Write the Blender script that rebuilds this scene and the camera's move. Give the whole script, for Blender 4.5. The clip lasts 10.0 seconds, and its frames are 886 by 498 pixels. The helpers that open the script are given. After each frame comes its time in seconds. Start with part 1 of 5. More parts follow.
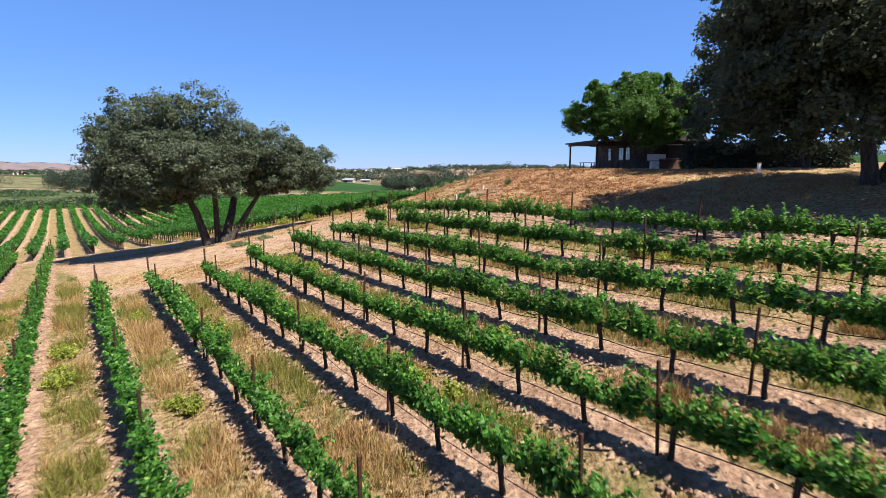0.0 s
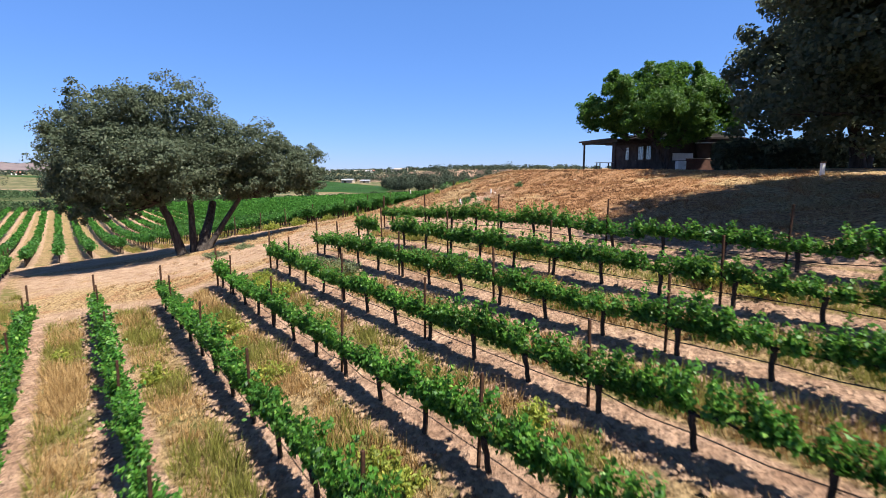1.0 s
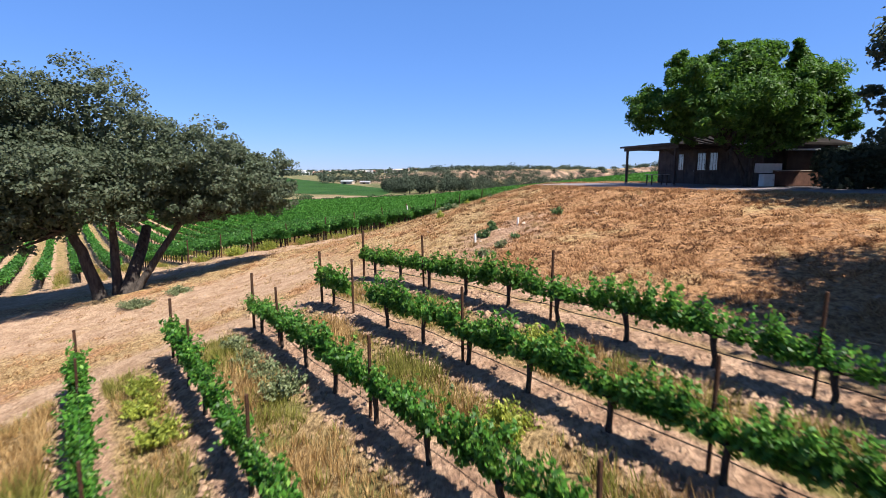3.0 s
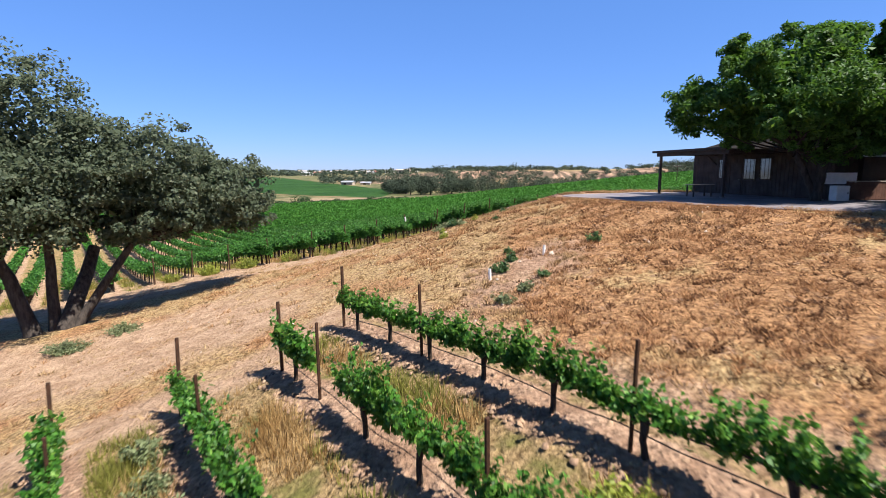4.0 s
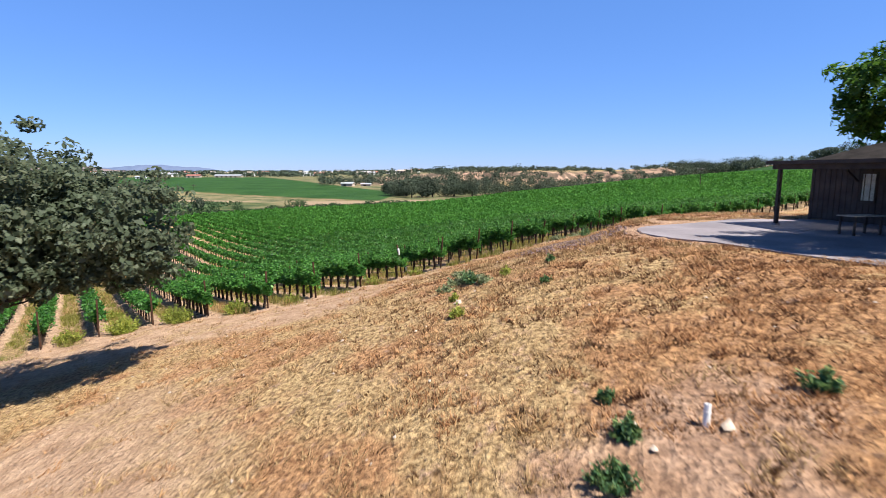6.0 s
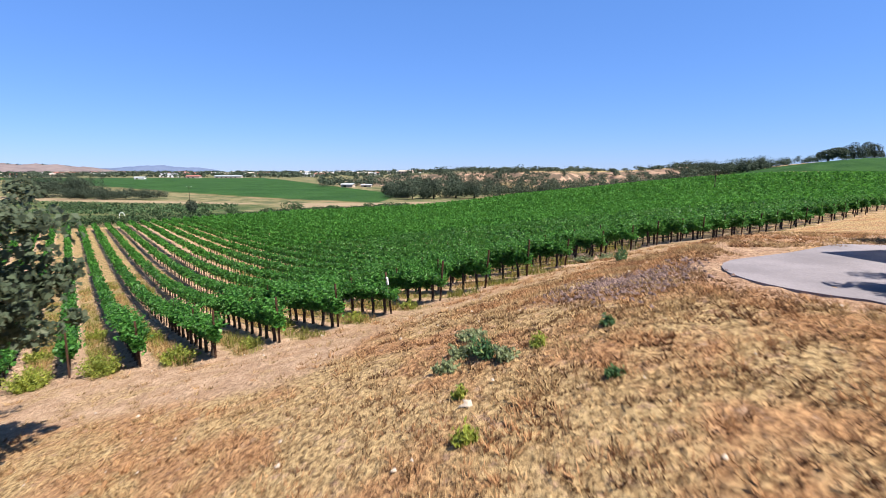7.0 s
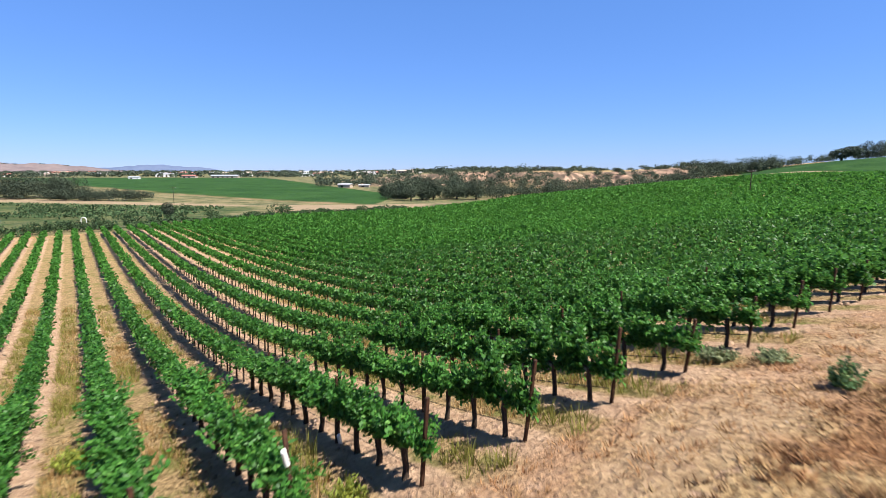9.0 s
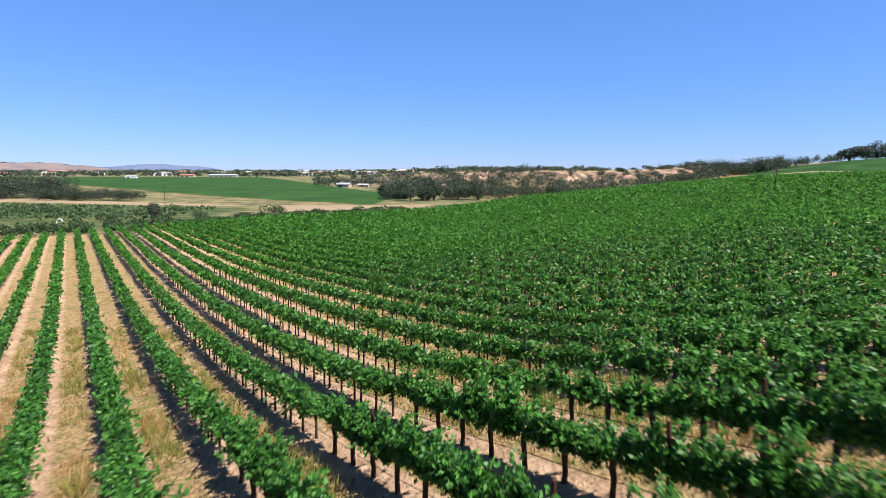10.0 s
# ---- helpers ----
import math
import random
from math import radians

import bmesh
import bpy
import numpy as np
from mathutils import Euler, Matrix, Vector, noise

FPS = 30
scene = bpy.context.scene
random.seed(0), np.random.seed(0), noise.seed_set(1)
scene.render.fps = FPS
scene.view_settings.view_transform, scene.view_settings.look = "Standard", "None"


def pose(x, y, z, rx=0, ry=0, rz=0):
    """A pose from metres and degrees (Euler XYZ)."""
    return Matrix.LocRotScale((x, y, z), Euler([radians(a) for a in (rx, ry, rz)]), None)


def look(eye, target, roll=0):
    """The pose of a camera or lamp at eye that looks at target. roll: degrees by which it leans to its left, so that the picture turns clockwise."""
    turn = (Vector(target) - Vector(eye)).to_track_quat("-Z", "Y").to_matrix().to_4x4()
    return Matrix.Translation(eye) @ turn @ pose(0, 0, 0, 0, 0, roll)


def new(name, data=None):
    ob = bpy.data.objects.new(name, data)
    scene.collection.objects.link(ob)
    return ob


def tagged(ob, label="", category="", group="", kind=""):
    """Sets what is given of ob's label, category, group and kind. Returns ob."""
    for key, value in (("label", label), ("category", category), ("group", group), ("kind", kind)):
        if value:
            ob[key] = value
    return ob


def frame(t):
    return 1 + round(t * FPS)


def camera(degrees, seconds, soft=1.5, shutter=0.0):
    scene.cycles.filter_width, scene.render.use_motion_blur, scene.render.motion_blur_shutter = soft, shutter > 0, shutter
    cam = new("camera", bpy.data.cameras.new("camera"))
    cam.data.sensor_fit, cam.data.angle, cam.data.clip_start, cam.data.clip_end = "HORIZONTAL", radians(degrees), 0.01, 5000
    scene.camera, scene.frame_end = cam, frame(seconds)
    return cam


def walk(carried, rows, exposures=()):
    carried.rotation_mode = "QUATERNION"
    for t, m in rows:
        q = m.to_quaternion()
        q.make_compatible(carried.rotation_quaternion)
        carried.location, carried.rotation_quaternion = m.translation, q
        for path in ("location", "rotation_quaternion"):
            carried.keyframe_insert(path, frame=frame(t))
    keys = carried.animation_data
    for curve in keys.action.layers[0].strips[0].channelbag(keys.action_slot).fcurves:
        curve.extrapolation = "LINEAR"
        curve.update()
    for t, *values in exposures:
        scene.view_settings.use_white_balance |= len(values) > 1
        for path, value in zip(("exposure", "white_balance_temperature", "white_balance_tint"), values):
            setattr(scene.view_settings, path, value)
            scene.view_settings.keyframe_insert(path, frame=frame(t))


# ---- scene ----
cam = camera(80.0, 10.0, soft=0.8, shutter=0.32)
PATH = [
    (0, (-0.021, 0.399, 6.211), (-0.021, 2.378, 5.92), -0.0),
    (0.5, (-0.08, 2.949, 6.168), (-0.08, 4.927, 5.878), -0.0),
    (1, (-0.135, 5.663, 6.281), (-0.136, 7.642, 5.991), -0.0),
    (1.5, (-0.224, 8.456, 6.449), (-0.226, 10.435, 6.16), -0.0),
    (2, (-0.242, 11.445, 6.751), (-0.246, 13.424, 6.461), -0.0),
    (2.2, (-0.285, 12.534, 6.842), (-0.29, 14.513, 6.552), 0.0),
    (3.3, (-0.424, 18.997, 7.498), (-0.431, 20.976, 7.208), -0.0),
    (3.5, (-0.457, 20.203, 7.609), (-0.465, 22.181, 7.319), -0.0),
    (4, (-0.537, 23.141, 7.883), (-0.548, 25.119, 7.593), 0.0),
    (4.5, (-0.642, 26.11, 8.124), (-0.654, 28.089, 7.834), 0.0),
    (5, (-0.745, 29.118, 8.336), (-0.759, 31.096, 8.046), -0.0),
    (5.5, (-0.862, 32.168, 8.551), (-0.879, 34.147, 8.261), -0.0),
    (5.7, (-0.917, 33.388, 8.645), (-0.934, 35.367, 8.355), 0.0),
    (6.8, (-0.949, 40.695, 9.058), (-0.971, 42.674, 8.77), 0.0),
    (7, (-0.947, 42.137, 9.135), (-0.97, 44.116, 8.847), -0.0),
    (7.5, (-0.924, 45.578, 9.356), (-0.949, 47.557, 9.067), -0.0),
    (8, (-0.873, 49.388, 9.408), (-0.899, 51.367, 9.118), -0.0),
    (8.5, (-0.829, 53.471, 9.354), (-0.855, 55.449, 9.064), 0.0),
    (9, (-0.801, 57.768, 9.327), (-0.827, 59.746, 9.037), 0.0),
    (9.5, (-0.855, 62.129, 9.265), (-0.882, 64.107, 8.973), 0.1),
    (10, (-0.889, 66.268, 9.133), (-0.917, 68.247, 8.842), 0.1),
]
walk(cam, [(t, look(eye, target, roll)) for t, eye, target, roll in PATH], exposures=[(0.0, 1.18), (10.0, 1.18)])

# ---- world and sun ----
SUN_AZ = 119.0   # degrees from +y towards +x
SUN_EL = 58.5
world = bpy.data.worlds.new("world")
scene.world = world
world.use_nodes = True
wn = world.node_tree
sky = wn.nodes.new("ShaderNodeTexSky")
sky.sky_type, sky.sun_disc = "NISHITA", False
sky.sun_elevation, sky.sun_rotation = radians(SUN_EL), radians(SUN_AZ)
sky.air_density, sky.dust_density, sky.ozone_density = 1.0, 0.0, 6.0
tint = wn.nodes.new("ShaderNodeMix")
tint.data_type, tint.blend_type = "RGBA", "MULTIPLY"
tint.inputs[0].default_value, tint.inputs[7].default_value = 1.0, (0.84, 0.955, 1.4, 1)
wn.links.new(sky.outputs[0], tint.inputs[6])
even = wn.nodes.new("ShaderNodeMix")
even.data_type = "RGBA"
even.inputs[0].default_value, even.inputs[7].default_value = 0.35, (1.5, 4.2, 10.2, 1)
wn.links.new(tint.outputs[2], even.inputs[6])
# the sky above the view, dimmed towards the zenith to deepen the shadows
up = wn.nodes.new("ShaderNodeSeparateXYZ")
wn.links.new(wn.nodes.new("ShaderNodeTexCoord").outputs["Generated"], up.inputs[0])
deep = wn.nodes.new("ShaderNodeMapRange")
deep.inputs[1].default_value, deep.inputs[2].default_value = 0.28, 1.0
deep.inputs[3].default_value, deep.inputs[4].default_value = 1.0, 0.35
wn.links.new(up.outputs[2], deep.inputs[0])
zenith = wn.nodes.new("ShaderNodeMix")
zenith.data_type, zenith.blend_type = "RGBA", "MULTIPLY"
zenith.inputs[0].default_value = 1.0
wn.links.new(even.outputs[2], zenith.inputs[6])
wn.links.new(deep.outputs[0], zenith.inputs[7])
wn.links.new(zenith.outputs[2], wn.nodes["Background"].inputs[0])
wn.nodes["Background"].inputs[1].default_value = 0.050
sun = new("sun", bpy.data.lights.new("sun", "SUN"))
sun.data.energy, sun.data.angle, sun.data.color = 5.0, radians(0.53), (1.0, 0.95, 0.87)
sun_dir = Vector((math.sin(radians(SUN_AZ)) * math.cos(radians(SUN_EL)),
                  math.cos(radians(SUN_AZ)) * math.cos(radians(SUN_EL)), math.sin(radians(SUN_EL))))
sun.matrix_world = look(sun_dir * 60, (0, 0, 0))

# ---- materials ----


class Nodes:
    """A small writer for node trees."""

    def __init__(self, name):
        self.mat = bpy.data.materials.new(name)
        self.mat.use_nodes = True
        self.t = self.mat.node_tree
        self.bsdf = self.t.nodes["Principled BSDF"]
        self.bsdf.inputs["Specular IOR Level"].default_value = 0.3

    def add(self, kind, **props):
        n = self.t.nodes.new(kind)
        for k, v in props.items():
            setattr(n, k, v)
        return n

    def put(self, sock, v):
        if hasattr(v, "is_linked"):
            self.t.links.new(v, sock)
        elif isinstance(v, (tuple, list)) and len(v) == 3 and sock.type == "RGBA":
            sock.default_value = (*v, 1)
        else:
            sock.default_value = v

    def pos(self):
        return self.add("ShaderNodeTexCoord").outputs["Object"]

    def noise(self, scale, detail=3.0, rough=0.55, vec=None, dist=0.0):
        n = self.add("ShaderNodeTexNoise")
        self.put(n.inputs["Vector"], vec if vec is not None else self.pos())
        n.inputs["Scale"].default_value, n.inputs["Detail"].default_value = scale, detail
        n.inputs["Roughness"].default_value, n.inputs["Distortion"].default_value = rough, dist
        return n.outputs["Fac"]

    def voronoi(self, scale, vec=None, out="Distance", feature="F1"):
        n = self.add("ShaderNodeTexVoronoi", feature=feature)
        self.put(n.inputs["Vector"], vec if vec is not None else self.pos())
        n.inputs["Scale"].default_value = scale
        return n.outputs[out]

    def math(self, op, a, b=0.0, c=0.0):
        n = self.add("ShaderNodeMath", operation=op)
        for s, v in zip(n.inputs, (a, b, c)):
            self.put(s, v)
        return n.outputs[0]

    def ramp(self, v, lo, hi):
        n = self.add("ShaderNodeMapRange", interpolation_type="SMOOTHSTEP")
        self.put(n.inputs[0], v)
        n.inputs[1].default_value, n.inputs[2].default_value = lo, hi
        return n.outputs[0]

    def mix(self, f, a, b):
        n = self.add("ShaderNodeMix", data_type="RGBA")
        self.put(n.inputs[0], f)
        self.put(n.inputs[6], a)
        self.put(n.inputs[7], b)
        return n.outputs[2]

    def attr(self, name):
        return self.add("ShaderNodeAttribute", attribute_name=name).outputs["Fac"]

    def bump(self, h, strength=0.5, dist=0.05):
        n = self.add("ShaderNodeBump")
        n.inputs["Strength"].default_value, n.inputs["Distance"].default_value = strength, dist
        self.put(n.inputs["Height"], h)
        self.put(self.bsdf.inputs["Normal"], n.outputs[0])

    def done(self, color, rough=0.8, metal=0.0, spec=None):
        self.put(self.bsdf.inputs["Base Color"], color)
        self.put(self.bsdf.inputs["Roughness"], rough)
        self.bsdf.inputs["Metallic"].default_value = metal
        if spec is not None:
            self.bsdf.inputs["Specular IOR Level"].default_value = spec
        return self.mat


def leaf_material(name, dark, light, tip, trans=0.35, rough=0.55, spec=0.35):
    """Leaves: diffuse and gloss above, some light let through."""
    n = Nodes(name)
    isl = n.add("ShaderNodeNewGeometry").outputs["Random Per Island"]
    ob = n.add("ShaderNodeObjectInfo").outputs["Random"]
    col = n.mix(n.ramp(isl, 0.0, 0.8), dark, light)
    col = n.mix(n.ramp(n.math("FRACT", n.math("MULTIPLY", isl, 7.31)), 0.78, 1.0), col, tip)
    big = n.noise(0.45, 2.0)
    hsv = n.add("ShaderNodeHueSaturation")
    n.put(hsv.inputs["Color"], col)
    n.put(hsv.inputs["Value"], n.math("ADD", n.math("ADD", 0.6, n.math("MULTIPLY", big, 0.5)), n.math("MULTIPLY", ob, 0.3)))
    col = hsv.outputs[0]
    n.done(col, rough, spec=spec)
    tr = n.add("ShaderNodeBsdfTranslucent")
    n.put(tr.inputs[0], n.mix(0.45, col, tip))
    mx = n.add("ShaderNodeMixShader")
    mx.inputs[0].default_value = trans
    n.t.links.new(n.bsdf.outputs[0], mx.inputs[1])
    n.t.links.new(tr.outputs[0], mx.inputs[2])
    n.t.links.new(mx.outputs[0], n.t.nodes["Material Output"].inputs[0])
    return n.mat


def bark_material(name, dark, light, scale=9.0):
    n = Nodes(name)
    m = n.add("ShaderNodeMapping")
    n.put(m.inputs[0], n.pos())
    m.inputs["Scale"].default_value = (1, 1, 0.25)
    g = n.noise(scale, 5.0, 0.7, m.outputs[0])
    n.bump(g, 0.8, 0.03)
    return n.done(n.mix(n.ramp(g, 0.3, 0.7), dark, light), 0.9)


def plain_material(name, a, b, scale=3.0, rough=0.7, metal=0.0, fine=40.0, spec=0.3, bump=0.2):
    n = Nodes(name)
    f = n.math("ADD", n.math("MULTIPLY", n.noise(scale, 4.0), 0.6), n.math("MULTIPLY", n.noise(fine, 3.0), 0.4))
    n.bump(f, bump, 0.01)
    return n.done(n.mix(n.ramp(f, 0.35, 0.65), a, b), rough, metal, spec)


VINE_LEAF = leaf_material("vine_leaf", (0.018, 0.078, 0.01), (0.075, 0.218, 0.026), (0.20, 0.36, 0.06), 0.42, 0.5, 0.35)
VINE_LEAF_FULL = leaf_material("vine_leaf_full", (0.02, 0.08, 0.014), (0.062, 0.2, 0.03), (0.13, 0.305, 0.055), 0.42, 0.5, 0.32)
VINE_LEAF_FAR = leaf_material("vine_leaf_far", (0.03, 0.11, 0.017), (0.064, 0.205, 0.028), (0.10, 0.26, 0.04), 0.42, 0.7, 0.2)
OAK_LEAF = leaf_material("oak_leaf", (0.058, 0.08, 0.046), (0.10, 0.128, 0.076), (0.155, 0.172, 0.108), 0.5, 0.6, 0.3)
ASH_LEAF = leaf_material("walnut_leaf", (0.024, 0.078, 0.011), (0.06, 0.15, 0.018), (0.13, 0.24, 0.03), 0.4)
SCRUB_GREEN = leaf_material("scrub_green", (0.032, 0.06, 0.028), (0.062, 0.105, 0.045), (0.10, 0.14, 0.065), 0.3, 0.8, 0.1)
SCRUB_LEAF = leaf_material("scrub_leaf", (0.03, 0.044, 0.031), (0.056, 0.074, 0.05), (0.085, 0.102, 0.068), 0.2, 0.8, 0.1)
WEED_LEAF = leaf_material("weed_leaf", (0.03, 0.085, 0.035), (0.08, 0.17, 0.06), (0.2, 0.27, 0.09), 0.35)
YELLOW_GRASS = leaf_material("yellow_grass", (0.12, 0.125, 0.03), (0.26, 0.26, 0.06), (0.42, 0.36, 0.12), 0.4, 0.7, 0.1)
SAGE_WEED = leaf_material("sage_weed", (0.10, 0.135, 0.06), (0.21, 0.25, 0.12), (0.36, 0.36, 0.2), 0.35)
YELLOW_WEED = leaf_material("yellow_weed", (0.14, 0.19, 0.035), (0.32, 0.37, 0.06), (0.5, 0.48, 0.1), 0.45)


def straw_material(name, a, b, c, d):
    """Dead grass: pale and rust-brown patches, each blade a little different."""
    n = Nodes(name)
    isl = n.add("ShaderNodeNewGeometry").outputs["Random Per Island"]
    sep = n.add("ShaderNodeSeparateXYZ")
    n.put(sep.inputs[0], n.pos())
    lean = n.math("MULTIPLY", n.math("MULTIPLY", n.ramp(sep.outputs[0], -1.0, 9.0), n.ramp(sep.outputs[0], 15.0, 10.0)), n.math("ADD", 0.05, n.math("MULTIPLY", n.ramp(sep.outputs[1], 53.0, 44.0), 0.15)))
    patch = n.ramp(n.math("ADD", n.noise(0.42, 4.0, 0.6), lean), 0.44, 0.6)
    col = n.mix(patch, n.mix(isl, a, b), n.mix(isl, c, d))
    n.done(col, 0.75, spec=0.15)
    tr = n.add("ShaderNodeBsdfTranslucent")
    n.put(tr.inputs[0], col)
    mx = n.add("ShaderNodeMixShader")
    mx.inputs[0].default_value = 0.3
    n.t.links.new(n.bsdf.outputs[0], mx.inputs[1])
    n.t.links.new(tr.outputs[0], mx.inputs[2])
    n.t.links.new(mx.outputs[0], n.t.nodes["Material Output"].inputs[0])
    return n.mat


STRAW = straw_material("straw", (0.21, 0.13, 0.06), (0.53, 0.375, 0.195), (0.18, 0.082, 0.038), (0.53, 0.30, 0.145))
DEAD_WEED = straw_material("dead_weed", (0.095, 0.052, 0.025), (0.25, 0.145, 0.072), (0.075, 0.036, 0.019), (0.22, 0.112, 0.055))
LANE_STRAW = straw_material("lane_straw", (0.28, 0.165, 0.066), (0.60, 0.42, 0.2), (0.18, 0.10, 0.038), (0.43, 0.275, 0.11))
CLOD = plain_material("soil_clod", (0.14, 0.088, 0.064), (0.38, 0.255, 0.168), 2.0, 0.95, 0.0, 14.0, 0.1, 0.8)
DARK_CLOD = plain_material("dark_clod", (0.06, 0.04, 0.038), (0.20, 0.135, 0.12), 2.0, 0.95, 0.0, 14.0, 0.1, 0.8)
CONCRETE = plain_material("worn_concrete", (0.145, 0.128, 0.135), (0.235, 0.208, 0.218), 0.5, 0.85, 0.0, 22.0, 0.2, 0.4)
DARK_WOOD = plain_material("dark_stained_wood", (0.032, 0.022, 0.02), (0.068, 0.05, 0.044), 1.5, 0.7, 0.0, 30.0, 0.25, 0.4)
RED_WOOD = plain_material("red_brown_wood", (0.085, 0.042, 0.03), (0.15, 0.075, 0.052), 2.0, 0.75, 0.0, 30.0, 0.25, 0.4)
PALE_METAL = plain_material("pale_roof_metal", (0.42, 0.42, 0.43), (0.6, 0.6, 0.6), 1.0, 0.45, 0.5)
WHITE = plain_material("white_paint", (0.70, 0.69, 0.67), (0.84, 0.83, 0.81), 3.0, 0.5)
CURTAIN = plain_material("pale_curtain", (0.30, 0.31, 0.35), (0.46, 0.47, 0.52), 4.0, 0.9)
STONE = plain_material("field_stone", (0.30, 0.24, 0.19), (0.48, 0.40, 0.33), 3.0, 0.9, 0.0, 25.0, 0.2, 0.5)
FAR_ROCK = plain_material("eroded_bank", (0.36, 0.22, 0.14), (0.58, 0.43, 0.31), 0.03, 0.95, 0.0, 0.2, 0.1, 0.5)
# the blue of far haze is put into this base colour
HAZE_HILL = plain_material("hazed_hill", (0.085, 0.115, 0.19), (0.11, 0.14, 0.22), 0.002, 1.0, 0.0, 0.02, 0.0, 0.1)
PINK_HILL = plain_material("distant_bare_hill", (0.12, 0.098, 0.105), (0.175, 0.14, 0.14), 0.01, 1.0, 0.0, 0.06, 0.0, 0.2)
# near-black: the tree's shade over the house roof is put into this colour
DARK_ROOF = plain_material("dark_roof", (0.016, 0.014, 0.013), (0.036, 0.031, 0.028), 1.0, 0.95, 0.0, 40.0, 0.05)
RED_ROOF = plain_material("red_roof", (0.26, 0.09, 0.07), (0.34, 0.15, 0.12), 1.0, 0.7)


def glass_material():
    n = Nodes("window_glass")
    n.bsdf.inputs["Transmission Weight"].default_value = 1.0
    n.bsdf.inputs["IOR"].default_value = 1.45
    return n.done((0.9, 0.95, 0.95), 0.03, spec=0.5)


GLASS = glass_material()
VINE_BARK = bark_material("vine_bark", (0.018, 0.012, 0.009), (0.07, 0.048, 0.035), 30.0)
OAK_BARK = bark_material("oak_bark", (0.018, 0.014, 0.012), (0.075, 0.06, 0.05), 6.0)
RUST = plain_material("rusted_steel", (0.028, 0.014, 0.009), (0.085, 0.038, 0.02), 8.0, 0.75, 0.3)
HOSE = plain_material("black_hose", (0.008, 0.008, 0.008), (0.02, 0.019, 0.018), 3.0, 0.5)
WIRE = plain_material("wire", (0.12, 0.11, 0.10), (0.2, 0.19, 0.18), 3.0, 0.5, 0.8)


# ---- terrain ----
# mounds and hollows: x, y, radius, height
HILL = [(-8, 24, 9, -0.27), (2, 24, 9, 0.49), (12, 22, 9, 0.22), (-14, 38, 9, -0.44), (-3, 38, 9, 1.36),
        (7, 38, 9, 0.59), (17, 38, 10, 1.65), (-14, 56, 10, 0.96), (-3, 54, 8, 0.39), (6, 54, 8, 2.56),
        (16, 58, 10, 0.78), (2, 66, 8, 0.05), (-10, 72, 12, 0.92), (12, 72, 10, 1.6), (-35, 50, 18, 0.57),
        (0, 4, 15, -1.51), (25, 15, 14, 2.39), (-25, 20, 16, 0.12), (-9.8, 34.5, 3.6, 0.38)]
COUNTRY = [(30, 60, 20, 2.25), (0, 95, 22, -0.23), (30, 110, 28, 1.58), (-40, 110, 28, -0.28), (80, 80, 50, 5.25),
        (-100, 60, 50, -3.59), (20, 180, 50, -2.01), (100, 200, 60, 7.33), (-60, 200, 60, 0.03), (60, 290, 60, -1.02),
        (-40, 290, 60, -1.34), (200, 300, 90, 7.29), (-160, 260, 90, -4.84), (80, 0, 50, 7.49)]


def ss(a, b, v):
    u = np.clip((v - a) / (b - a), 0, 1)
    return u * u * (3 - 2 * u)


def terrain(x, y):
    """The height of the ground, for arrays or numbers."""
    x, y = np.asarray(x, float), np.asarray(y, float)
    z = np.full(np.broadcast(x, y).shape, -1.75)
    for a, b, r, h in HILL + COUNTRY:
        z = z + h * np.exp(-((x - a) ** 2 + (y - b) ** 2) / (2 * r * r))
    side = x / np.maximum(np.abs(y), 60)
    far = -6.5 + 6.5 * ss(280, 900, y) + 8 * ss(900, 2200, y)
    far = far + 11 * ss(555, 630, y + 26 * np.sin(x * 0.03) + 13 * np.sin(x * 0.11 + 1) + 8 * np.sin(x * 0.29)) * ss(-0.25, 0.05, side) * (1 - ss(0.40, 0.52, side)) * (1 - 0.6 * ss(900, 1500, y))
    far = far + 26 * ss(0.25, 0.75, side) * ss(300, 470, y)
    z = z + (far - z) * ss(255, 350, y)
    # the level yard round the house
    yard = ss(9.8, 7.7, np.hypot((x - 15.5) * 0.9, (y - 54) * 0.62)) 
    return z + (6.33 - z) * yard


def gz(x, y):
    return float(terrain(x, y))


# rows of vines: heading (degrees left of +y), first row's offset, spacing
UP_TURN, UP_C, UP_GAP = 35.3, 20.25, 2.73
LOW_TURN, LOW_C, LOW_GAP = 36.0, 26.0, 2.58
UP_ENDS = (35.6, 33.9, 33.8, 33.9, 34.3, 34.0, 36.4, 36.6, 63.6, 63.7, 63.8, 64.0)


def axes(turn):
    a = radians(turn)
    return np.array((math.cos(a), math.sin(a))), np.array((-math.sin(a), math.cos(a)))


UP_N, UP_D = axes(UP_TURN)
LOW_N, LOW_D = axes(LOW_TURN)


def up_end(c):
    """Where along its heading an upper row ends."""
    k = (UP_C - np.asarray(c, float)) / UP_GAP
    return np.interp(k, range(len(UP_ENDS)), UP_ENDS)


def low_start(c):
    """Where along its heading a lower row starts."""
    return np.interp(c, (-30, 10, 23, 26, 28.6, 34, 50, 90), (66, 64.5, 62.5, 60.5, 57.9, 56.8, 54.2, 53.0))


LOW_FAR = 221.0


def low_far(c):
    """Where along its heading a lower row ends."""
    return np.interp(c, (-40, 30, 45, 60, 84, 103, 120, 138, 165, 205), (180, 183, 190, 196, 203, 198, 191, 187, 192, LOW_FAR))


